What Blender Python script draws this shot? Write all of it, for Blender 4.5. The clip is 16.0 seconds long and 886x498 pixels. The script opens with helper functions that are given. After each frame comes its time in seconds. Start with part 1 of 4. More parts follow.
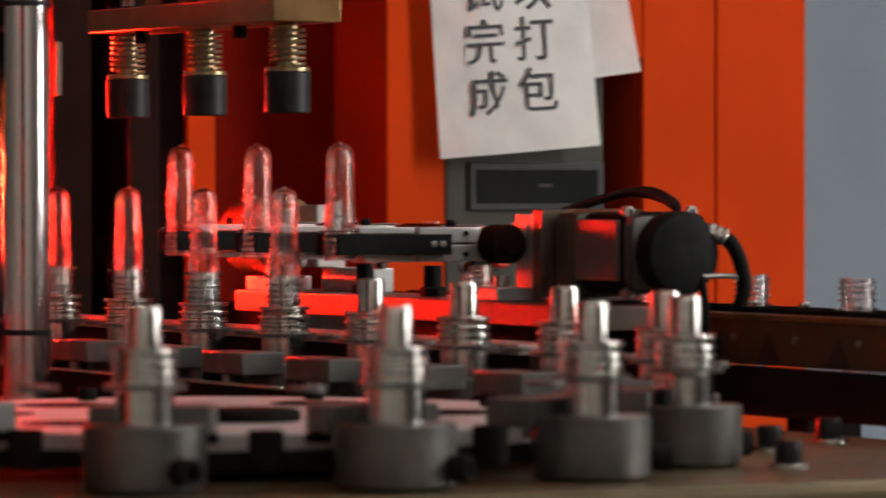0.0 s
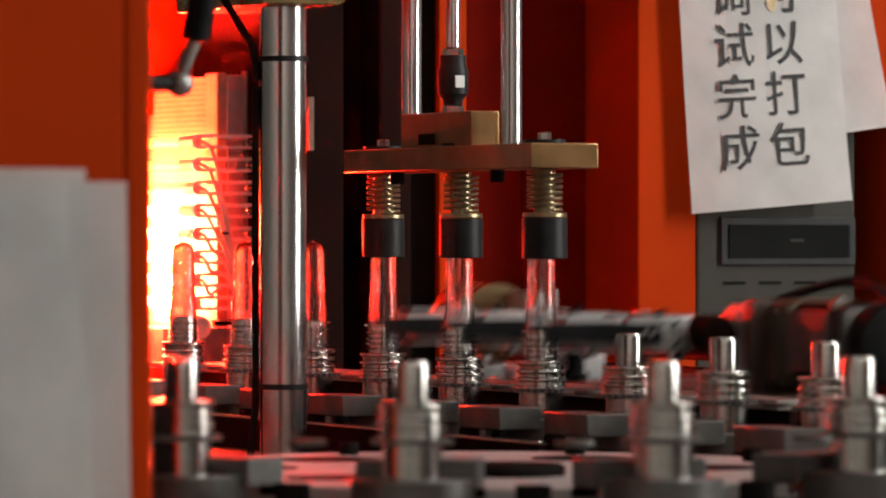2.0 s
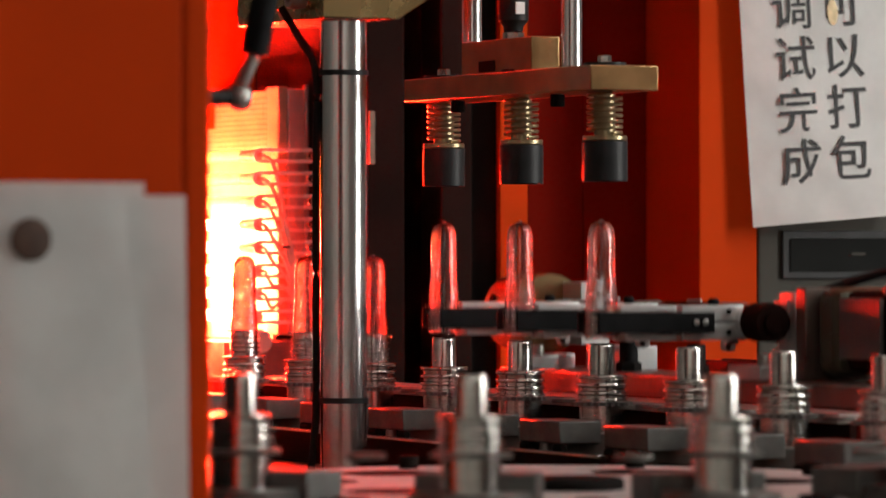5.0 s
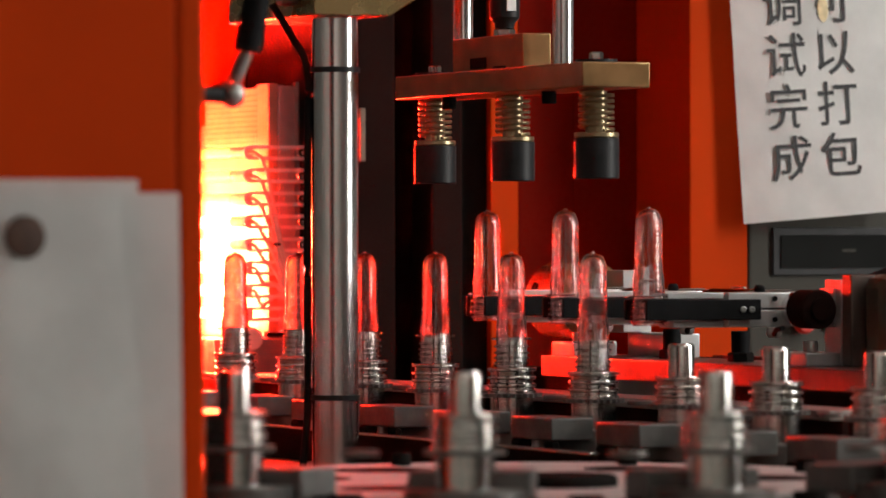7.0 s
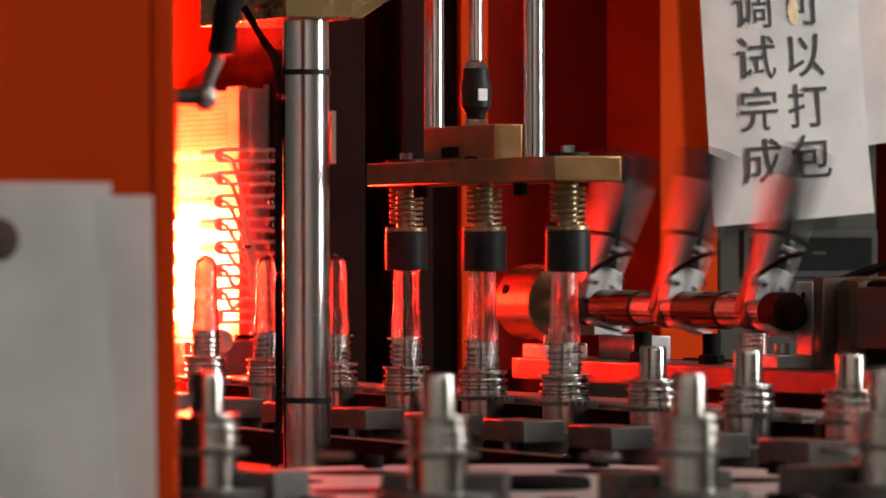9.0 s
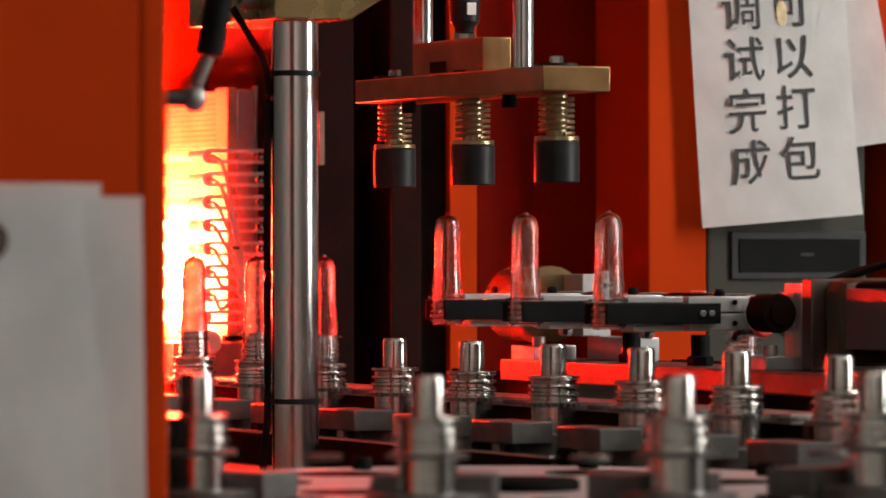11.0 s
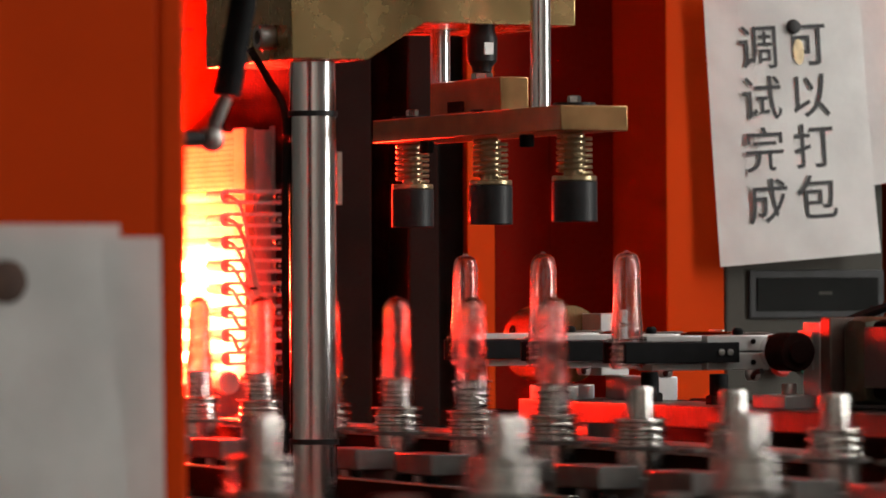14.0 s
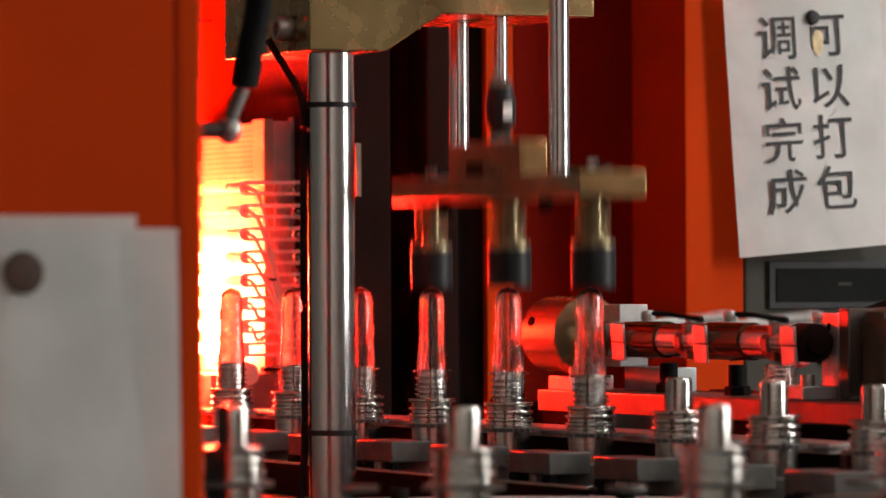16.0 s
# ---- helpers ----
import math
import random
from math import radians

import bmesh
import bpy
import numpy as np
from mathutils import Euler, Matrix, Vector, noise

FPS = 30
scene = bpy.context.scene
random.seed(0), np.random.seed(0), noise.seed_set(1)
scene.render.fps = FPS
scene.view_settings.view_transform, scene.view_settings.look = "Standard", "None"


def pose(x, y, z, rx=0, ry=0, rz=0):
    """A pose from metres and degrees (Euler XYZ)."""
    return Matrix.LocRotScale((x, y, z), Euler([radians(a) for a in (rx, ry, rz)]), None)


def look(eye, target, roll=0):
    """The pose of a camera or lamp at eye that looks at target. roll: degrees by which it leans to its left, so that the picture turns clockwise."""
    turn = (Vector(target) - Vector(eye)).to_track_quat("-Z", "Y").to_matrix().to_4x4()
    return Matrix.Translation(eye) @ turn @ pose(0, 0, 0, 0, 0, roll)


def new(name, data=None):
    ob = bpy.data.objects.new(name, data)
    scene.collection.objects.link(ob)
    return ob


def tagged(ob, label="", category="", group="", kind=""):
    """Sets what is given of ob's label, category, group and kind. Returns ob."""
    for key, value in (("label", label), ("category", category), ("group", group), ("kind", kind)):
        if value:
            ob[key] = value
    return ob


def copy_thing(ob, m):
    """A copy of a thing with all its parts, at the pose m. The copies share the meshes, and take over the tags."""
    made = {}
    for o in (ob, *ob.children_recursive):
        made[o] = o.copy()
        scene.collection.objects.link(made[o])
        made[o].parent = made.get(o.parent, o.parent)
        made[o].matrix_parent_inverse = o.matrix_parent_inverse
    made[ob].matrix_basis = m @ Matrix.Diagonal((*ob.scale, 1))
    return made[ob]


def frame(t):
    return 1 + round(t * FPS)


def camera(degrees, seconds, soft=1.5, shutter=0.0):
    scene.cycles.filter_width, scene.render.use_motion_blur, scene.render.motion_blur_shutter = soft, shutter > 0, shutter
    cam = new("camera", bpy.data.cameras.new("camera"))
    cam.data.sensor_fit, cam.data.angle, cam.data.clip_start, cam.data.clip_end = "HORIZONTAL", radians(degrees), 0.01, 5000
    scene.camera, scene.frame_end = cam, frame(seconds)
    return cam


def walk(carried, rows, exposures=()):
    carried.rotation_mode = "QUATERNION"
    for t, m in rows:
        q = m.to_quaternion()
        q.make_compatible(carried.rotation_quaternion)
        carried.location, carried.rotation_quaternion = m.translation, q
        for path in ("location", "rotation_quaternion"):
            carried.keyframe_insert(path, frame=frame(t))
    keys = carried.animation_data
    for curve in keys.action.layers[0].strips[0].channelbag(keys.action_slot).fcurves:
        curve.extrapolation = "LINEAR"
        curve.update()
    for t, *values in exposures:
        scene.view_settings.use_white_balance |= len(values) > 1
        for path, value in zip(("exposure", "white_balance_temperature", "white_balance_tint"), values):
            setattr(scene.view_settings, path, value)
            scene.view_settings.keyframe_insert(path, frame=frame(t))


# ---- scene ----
# ---------------------------------------------------------------- camera
cam = camera(10.723, 16.0, soft=1.5, shutter=0.6)
cam.data.dof.use_dof = True
cam.data.dof.focus_distance = 4.08
cam.data.dof.aperture_fstop = 11.0
walk(cam, [
    (0.0, look((3.7056, -1.6619, 1.0760), (0.1732, 0.2140, 1.0175), -0.043)),
    (0.5, look((3.7124, -1.6475, 1.0760), (0.1360, 0.1430, 1.0181), 0.282)),
    (1.0, look((3.7027, -1.6679, 1.0760), (0.1050, 0.0798, 1.0342), 0.204)),
    (1.5, look((3.6961, -1.6817, 1.0760), (0.0857, 0.0400, 1.0511), 0.002)),
    (2.0, look((3.6947, -1.6847, 1.0760), (0.0765, 0.0206, 1.0641), -0.026)),
    (2.5, look((3.6952, -1.6837, 1.0760), (0.0618, -0.0109, 1.0706), -0.066)),
    (3.0, look((3.6957, -1.6826, 1.0760), (0.0545, -0.0269, 1.0749), -0.037)),
    (3.5, look((3.6968, -1.6803, 1.0760), (0.0544, -0.0271, 1.0773), -0.075)),
    (4.0, look((3.6966, -1.6807, 1.0760), (0.0547, -0.0264, 1.0770), -0.037)),
    (6.5, look((3.6950, -1.6840, 1.0760), (0.0558, -0.0240, 1.0734), -0.143)),
    (7.0, look((3.6942, -1.6858, 1.0760), (0.0579, -0.0192, 1.0732), -0.107)),
    (7.5, look((3.6939, -1.6864, 1.0760), (0.0601, -0.0145, 1.0724), -0.107)),
    (8.0, look((3.6937, -1.6869, 1.0760), (0.0619, -0.0105, 1.0721), -0.074)),
    (8.5, look((3.6918, -1.6908, 1.0760), (0.0641, -0.0057, 1.0731), -0.109)),
    (9.0, look((3.6923, -1.6898, 1.0760), (0.0682, 0.0030, 1.0753), -0.120)),
    (11.5, look((3.6915, -1.6915, 1.0760), (0.0737, 0.0148, 1.0798), -0.084)),
    (12.0, look((3.6914, -1.6916, 1.0760), (0.0740, 0.0155, 1.0934), -0.180)),
    (12.5, look((3.6915, -1.6914, 1.0760), (0.0727, 0.0125, 1.1035), -0.214)),
    (13.0, look((3.6908, -1.6929, 1.0760), (0.0688, 0.0041, 1.1108), -0.264)),
    (13.5, look((3.6921, -1.6901, 1.0760), (0.0675, 0.0013, 1.1112), -0.225)),
    (14.0, look((3.6912, -1.6922, 1.0760), (0.0659, -0.0021, 1.1101), -0.261)),
    (14.5, look((3.6921, -1.6901, 1.0760), (0.0637, -0.0068, 1.1072), -0.250)),
    (15.0, look((3.6928, -1.6887, 1.0760), (0.0622, -0.0100, 1.1051), -0.236)),
    (15.5, look((3.6925, -1.6893, 1.0760), (0.0605, -0.0136, 1.1036), -0.268)),
    (16.0, look((3.6927, -1.6889, 1.0760), (0.0592, -0.0164, 1.1026), -0.296)),
], exposures=[(0.0, 0.19), (16.0, 0.19)])

# ---------------------------------------------------------------- world and lights
world = bpy.data.worlds.new("hall_air")
scene.world = world
world.use_nodes = True
world.node_tree.nodes["Background"].inputs[0].default_value = (0.8, 0.9, 1.0, 1)
world.node_tree.nodes["Background"].inputs[1].default_value = 0.02


def area_lamp(name, place, target, sx, sy, power, colour):
    data = bpy.data.lights.new(name, "AREA")
    data.shape, data.size, data.size_y, data.energy, data.color = "RECTANGLE", sx, sy, power, colour
    ob = new(name, data)
    ob.matrix_world = look(place, target)
    return ob


# assumed fluorescent roof strips out of view, plus fill added at side and rear
area_lamp("assumed_hall_strip", (2.8, -2.4, 3.9), (1.2, -0.6, 1.0), 0.35, 3.2, 6, (1.0, 0.97, 0.91))
area_lamp("assumed_hall_strip", (1.6, 2.4, 3.4), (0.4, 0.4, 1.0), 0.3, 2.6, 55, (1.0, 0.97, 0.91))
area_lamp("side_fill_light", (2.6, 3.4, 1.9), (-0.2, 0.5, 1.1), 1.0, 2.4, 98, (1.0, 0.975, 0.92))
area_lamp("rear_fill_light", (7.6, -2.6, 2.6), (0.5, -0.1, 1.0), 2.6, 1.6, 5, (1.0, 0.975, 0.92))
# added to brighten the hall walls that the steel mirrors
area_lamp("assumed_hall_strip", (4.6, -2.6, 4.4), (7.4, -4.4, 1.2), 3.0, 0.3, 120, (1.0, 0.95, 0.87))
area_lamp("assumed_hall_strip", (5.2, 0.9, 4.2), (1.0, 0.0, 1.0), 3.0, 0.3, 26, (1.0, 0.97, 0.91))


# ---------------------------------------------------------------- materials
def mat(name, base, rough=0.5, metal=0.0, var=0.12, scale=40.0, bump=0.0, fine=400.0, tint=None, stain=0.0, stretch=None, gloss=0.5):
    m = bpy.data.materials.new(name)
    m.use_nodes = True
    nt = m.node_tree
    b = nt.nodes["Principled BSDF"]
    b.inputs["Metallic"].default_value = metal
    b.inputs["Specular IOR Level"].default_value = gloss
    co = nt.nodes.new("ShaderNodeTexCoord")
    src = co.outputs["Object"]
    if stretch:
        mp = nt.nodes.new("ShaderNodeMapping")
        mp.inputs["Scale"].default_value = stretch
        nt.links.new(src, mp.inputs["Vector"])
        src = mp.outputs["Vector"]
    n1, n2 = nt.nodes.new("ShaderNodeTexNoise"), nt.nodes.new("ShaderNodeTexNoise")
    n1.inputs["Scale"].default_value, n2.inputs["Scale"].default_value = scale, fine
    n1.inputs["Detail"].default_value, n2.inputs["Detail"].default_value = 5, 3
    for n in (n1, n2):
        nt.links.new(src, n.inputs["Vector"])
    mix = nt.nodes.new("ShaderNodeMix")
    mix.data_type = "RGBA"
    t = tint or tuple(c * (1 - var) for c in base)
    mix.inputs[6].default_value = (*t, 1)
    mix.inputs[7].default_value = (*(min(1, c * (1 + var)) for c in base), 1)
    ramp = nt.nodes.new("ShaderNodeMapRange")
    ramp.inputs[1].default_value, ramp.inputs[2].default_value = 0.35 - stain * 0.1, 0.65 - stain * 0.1
    nt.links.new(n1.outputs["Fac"], ramp.inputs[0])
    nt.links.new(ramp.outputs[0], mix.inputs[0])
    nt.links.new(mix.outputs[2], b.inputs["Base Color"])
    rr = nt.nodes.new("ShaderNodeMapRange")
    rr.inputs[3].default_value, rr.inputs[4].default_value = max(0.03, rough * 0.75), min(1, rough * 1.3)
    nt.links.new(n2.outputs["Fac"], rr.inputs[0])
    nt.links.new(rr.outputs[0], b.inputs["Roughness"])
    if bump:
        bp = nt.nodes.new("ShaderNodeBump")
        bp.inputs["Strength"].default_value, bp.inputs["Distance"].default_value = bump, 0.0006
        nt.links.new(n2.outputs["Fac"], bp.inputs["Height"])
        nt.links.new(bp.outputs[0], b.inputs["Normal"])
    return m


def glow(name, colour, strength):
    m = bpy.data.materials.new(name)
    m.use_nodes = True
    b = m.node_tree.nodes["Principled BSDF"]
    b.inputs["Base Color"].default_value = (0.3, 0.1, 0.05, 1)
    b.inputs["Emission Color"].default_value = (*colour, 1)
    b.inputs["Emission Strength"].default_value = strength
    return m


def clear_plastic(name):
    """Clear plastic with a faint haze; a share of straight-through light stands for its thin wall."""
    m = bpy.data.materials.new(name)
    m.use_nodes = True
    nt = m.node_tree
    b = nt.nodes["Principled BSDF"]
    b.inputs["Base Color"].default_value = (0.98, 0.985, 0.99, 1)
    b.inputs["Roughness"].default_value = 0.0
    b.inputs["Transmission Weight"].default_value = 1.0
    b.inputs["IOR"].default_value = 1.5
    clear = nt.nodes.new("ShaderNodeBsdfTransparent")
    clear.inputs[0].default_value = (0.99, 0.99, 0.99, 1)
    mix = nt.nodes.new("ShaderNodeMixShader")
    mix.inputs[0].default_value = 0.15
    nt.links.new(b.outputs[0], mix.inputs[1])
    nt.links.new(clear.outputs[0], mix.inputs[2])
    nt.links.new(mix.outputs[0], nt.nodes["Material Output"].inputs[0])
    return m


STEEL = mat("machined_steel", (0.56, 0.555, 0.53), 0.17, 1.0, 0.12, 60, 0.05, 900, stretch=(1, 1, 6))
STEEL_DULL = mat("dull_steel", (0.36, 0.355, 0.34), 0.42, 1.0, 0.18, 35, 0.15, 500)
CHROME = mat("chromed_steel", (0.68, 0.67, 0.67), 0.19, 1.0, 0.05, 40, 0.0, 60, stretch=(1, 1, 0.05))
LINK = mat("grey_link_steel", (0.10, 0.098, 0.093), 0.5, 0.3, 0.25, 45, 0.2, 400)
BASE_STEEL = mat("oily_dark_steel", (0.12, 0.115, 0.108), 0.45, 0.7, 0.35, 30, 0.25, 300)
ALU = mat("brushed_aluminium", (0.45, 0.45, 0.445), 0.36, 0.5, 0.08, 60, 0.06, 800)
ZINC = mat("yellow_zinc_plate", (0.42, 0.28, 0.13), 0.26, 0.8, 0.2, 18, 0.0, 60, tint=(0.33, 0.24, 0.1))
PRESS_ZINC = mat("bronze_zinc_plate", (0.27, 0.145, 0.06), 0.32, 0.75, 0.25, 25, 0.05, 200, tint=(0.2, 0.115, 0.045))
BASE_ZINC = mat("brown_zinc_plate", (0.075, 0.052, 0.043), 0.42, 0.4, 0.35, 22, 0.08, 90)
DARK_ZINC = mat("dark_zinc_plate", (0.085, 0.048, 0.02), 0.45, 0.4, 0.2, 18, 0.0, 60)
BRASS = mat("pale_brass", (0.4, 0.32, 0.19), 0.33, 0.95, 0.15, 40, 0.05, 500)
BLACK = mat("black_plastic", (0.011, 0.011, 0.012), 0.45, 0.0, 0.3, 50, 0.1, 500, gloss=0.25)
FINGER_BLACK = mat("matt_black_finger", (0.006, 0.006, 0.0065), 0.5, 0.0, 0.3, 50, 0.1, 500, gloss=0.08)
RUBBER = mat("black_rubber", (0.009, 0.009, 0.0095), 0.6, 0.0, 0.3, 60, 0.15, 500, gloss=0.06)
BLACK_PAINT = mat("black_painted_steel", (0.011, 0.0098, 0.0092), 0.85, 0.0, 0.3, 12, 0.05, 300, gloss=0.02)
BROWN_PAINT = mat("dark_brown_paint", (0.014, 0.006, 0.005), 0.8, 0.0, 0.2, 10, 0.05, 300, gloss=0.03)
ORANGE = mat("orange_paint", (0.43, 0.036, 0.003), 0.6, 0.0, 0.08, 6, 0.08, 260, gloss=0.03)
# darker and redder than ORANGE, for the inner panels
ORANGE_DEEP = mat("darker_red_orange", (0.115, 0.0042, 0.0015), 0.75, 0.0, 0.12, 6, 0.1, 260, gloss=0.02)
GREY_PAINT = mat("grey_enamel", (0.038, 0.036, 0.029), 0.6, 0.0, 0.12, 8, 0.1, 260, gloss=0.2)
WALL_PAINT = mat("blue_grey_wall", (0.24, 0.29, 0.35), 0.8, 0.0, 0.08, 2, 0.2, 40)
HALL_PAINT = mat("off_white_hall_paint", (0.42, 0.405, 0.375), 0.85, 0.0, 0.1, 2, 0.2, 40)
FLOOR_PAINT = mat("grey_floor_paint", (0.2, 0.21, 0.2), 0.5, 0.0, 0.15, 1.5, 0.2, 30)
PAPER = mat("creased_paper", (0.85, 0.85, 0.84), 0.85, 0.0, 0.07, 18, 0.25, 160)
STAIN = mat("yellowed_glue", (0.62, 0.5, 0.3), 0.7, 0.0, 0.25, 90)
INK = mat("black_ink", (0.02, 0.02, 0.022), 0.7, 0.0, 0.3, 60)
RUST = mat("brown_blot", (0.06, 0.03, 0.02), 0.8, 0.0, 0.3, 60)
SCREEN = mat("dark_screen", (0.007, 0.0075, 0.007), 0.5, 0.0, 0.3, 10, gloss=0.04)
OLIVE = mat("olive_brown_enamel", (0.055, 0.05, 0.03), 0.4, 0.2, 0.2, 16, 0.08, 200)
MOTOR_GREY = mat("brown_grey_enamel", (0.075, 0.06, 0.058), 0.45, 0.1, 0.15, 16, 0.08, 200)
TAB = mat("aged_cream_plastic", (0.15, 0.1, 0.065), 0.5, 0.0, 0.2, 60)
DISC_ZINC = mat("turned_zinc_plate", (0.42, 0.29, 0.15), 0.25, 0.9, 0.05, 14, 0.0, 25)
COLLAR = mat("bronze_zinc_collar", (0.12, 0.075, 0.035), 0.15, 0.9, 0.2, 30, 0.04, 300)
CLIP = mat("heat_dulled_steel", (0.8, 0.74, 0.72), 0.5, 0.0, 0.12, 50, 0.1)
CERAMIC = mat("white_ceramic", (0.7, 0.66, 0.6), 0.55, 0.0, 0.1, 60, 0.1)
WIRE = mat("pale_heat_wire", (0.65, 0.6, 0.52), 0.6, 0.0, 0.1, 80)
TABLE = mat("oiled_machine_table", (0.15, 0.115, 0.065), 0.4, 0.6, 0.25, 14, 0.2, 200)
PINK_PLATE = mat("worn_grey_disc", (0.42, 0.4, 0.39), 0.45, 0.1, 0.15, 25, 0.15, 300)
REFLECTOR = mat("perforated_reflector", (0.36, 0.3, 0.22), 0.5, 0.3, 0.1, 30)
PET = clear_plastic("clear_preform_plastic")
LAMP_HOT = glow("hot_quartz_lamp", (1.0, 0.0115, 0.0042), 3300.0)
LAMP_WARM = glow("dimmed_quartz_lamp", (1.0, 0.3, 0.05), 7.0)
RED_PLASTIC = mat("red_button_plastic", (0.45, 0.02, 0.015), 0.35)
GREEN_PLASTIC = mat("green_button_plastic", (0.02, 0.3, 0.2), 0.35)
WARN_BLACK = mat("black_warning_triangle", (0.01, 0.01, 0.01), 0.5)


# ---------------------------------------------------------------- mesh helpers
def solid(bm, name, material):
    me = bpy.data.meshes.new(name)
    bm.to_mesh(me)
    bm.free()
    me.materials.append(material)
    return me


def part(name, bm, material, parent=None, label="", at=None, smooth=True):
    me = solid(bm, name, material) if isinstance(bm, bmesh.types.BMesh) else bm
    if smooth:
        flags = [p.use_smooth for p in me.polygons]
        me.set_sharp_from_angle(angle=radians(34))
        me.polygons.foreach_set("use_smooth", flags)
    ob = new(name, me)
    if parent is not None:
        ob.parent = parent
    if at is not None:
        ob.matrix_basis = at
    if label:
        tagged(ob, label)
    return ob


def thing(name, label, category, group="", at=None, kind=""):
    ob = new(name)
    ob.empty_display_size = 0.02
    if at is not None:
        ob.matrix_basis = at
    return tagged(ob, label, category, group, kind)


def rounded(bm):
    bmesh.ops.recalc_face_normals(bm, faces=bm.faces[:])
    for f in bm.faces:
        f.smooth = True


def box(x0, x1, y0, y1, z0, z1, bevel=0.0015, bm=None):
    own = bmesh.new()
    bmesh.ops.create_cube(own, size=1, matrix=Matrix.LocRotScale(((x0 + x1) / 2, (y0 + y1) / 2, (z0 + z1) / 2), None, (x1 - x0, y1 - y0, z1 - z0)))
    if bevel:
        for f in bmesh.ops.bevel(own, geom=own.edges[:], offset=bevel, segments=2, affect="EDGES", profile=0.5)["faces"]:
            f.smooth = f.calc_area() < 40 * bevel * bevel or min(e.calc_length() for e in f.edges) < 1.2 * bevel
    return merged(bm, own)


def merged(bm, own):
    if bm is None:
        return own
    me = bpy.data.meshes.new("joined")
    own.to_mesh(me)
    own.free()
    bm.from_mesh(me)
    bpy.data.meshes.remove(me)
    return bm


def lathe(profile, seg=32, bm=None, m=None):
    """Turns (radius, height) pairs round z; pairs that begin or end at radius 0 close the form."""
    own = bmesh.new()
    rings = []
    for r, z in profile:
        if r < 1e-6:
            rings.append([own.verts.new((0, 0, z))])
        else:
            rings.append([own.verts.new((r * math.cos(2 * math.pi * i / seg), r * math.sin(2 * math.pi * i / seg), z)) for i in range(seg)])
    for a, b in zip(rings, rings[1:]):
        for i in range(seg):
            j = (i + 1) % seg
            if len(a) == 1 and len(b) > 1:
                own.faces.new((a[0], b[j], b[i]))
            elif len(b) == 1 and len(a) > 1:
                own.faces.new((a[i], a[j], b[0]))
            elif len(a) > 1:
                own.faces.new((a[i], a[j], b[j], b[i]))
    rounded(own)
    if m is not None:
        own.transform(m)
    return merged(bm, own)


def rod(p, q, r, seg=20, bevel=0.0008, bm=None):
    p, q = Vector(p), Vector(q)
    h = (q - p).length
    b = min(bevel, r * 0.4)
    m = Matrix.Translation(p) @ (q - p).to_track_quat("Z", "Y").to_matrix().to_4x4()
    return lathe([(0, 0), (r - b, 0), (r, b), (r, h - b), (r - b, h), (0, h)], seg, bm, m)


def tube_path(points, r, seg=10, bm=None):
    own = bmesh.new()
    pts = [Vector(p) for p in points]
    rings = []
    for i, p in enumerate(pts):
        d = (pts[min(i + 1, len(pts) - 1)] - pts[max(i - 1, 0)]).normalized()
        q = d.to_track_quat("Z", "Y")
        rings.append([own.verts.new(p + q @ Vector((r * math.cos(2 * math.pi * k / seg), r * math.sin(2 * math.pi * k / seg), 0))) for k in range(seg)])
    for a, b in zip(rings, rings[1:]):
        for k in range(seg):
            own.faces.new((a[k], a[(k + 1) % seg], b[(k + 1) % seg], b[k]))
    own.faces.new(rings[0][::-1])
    own.faces.new(rings[-1])
    rounded(own)
    return merged(bm, own)


def curve_points(ctrl, n=24):
    """Smooth points through control points (Catmull-Rom)."""
    c = [Vector(p) for p in ctrl]
    c = [c[0] * 2 - c[1], *c, c[-1] * 2 - c[-2]]
    out = []
    for i in range(1, len(c) - 2):
        for k in range(n):
            t = k / n
            a, b, d, e = c[i - 1], c[i], c[i + 1], c[i + 2]
            out.append(0.5 * ((2 * b) + (d - a) * t + (2 * a - 5 * b + 4 * d - e) * t * t + (3 * b - a - 3 * d + e) * t ** 3))
    out.append(c[-2])
    return out


def prism(outline, x0, x1, bevel=0.001):
    """A (y, z) outline drawn out along x."""
    own = bmesh.new()
    a = [own.verts.new((x0, y, z)) for y, z in outline]
    b = [own.verts.new((x1, y, z)) for y, z in outline]
    n = len(a)
    own.faces.new(a)
    own.faces.new(b[::-1])
    for i in range(n):
        own.faces.new((a[i], b[i], b[(i + 1) % n], a[(i + 1) % n]))
    bmesh.ops.recalc_face_normals(own, faces=own.faces[:])
    if bevel:
        for f in bmesh.ops.bevel(own, geom=own.edges[:], offset=bevel, segments=2, affect="EDGES", profile=0.5)["faces"]:
            f.smooth = min(e.calc_length() for e in f.edges) < 1.2 * bevel
    return own


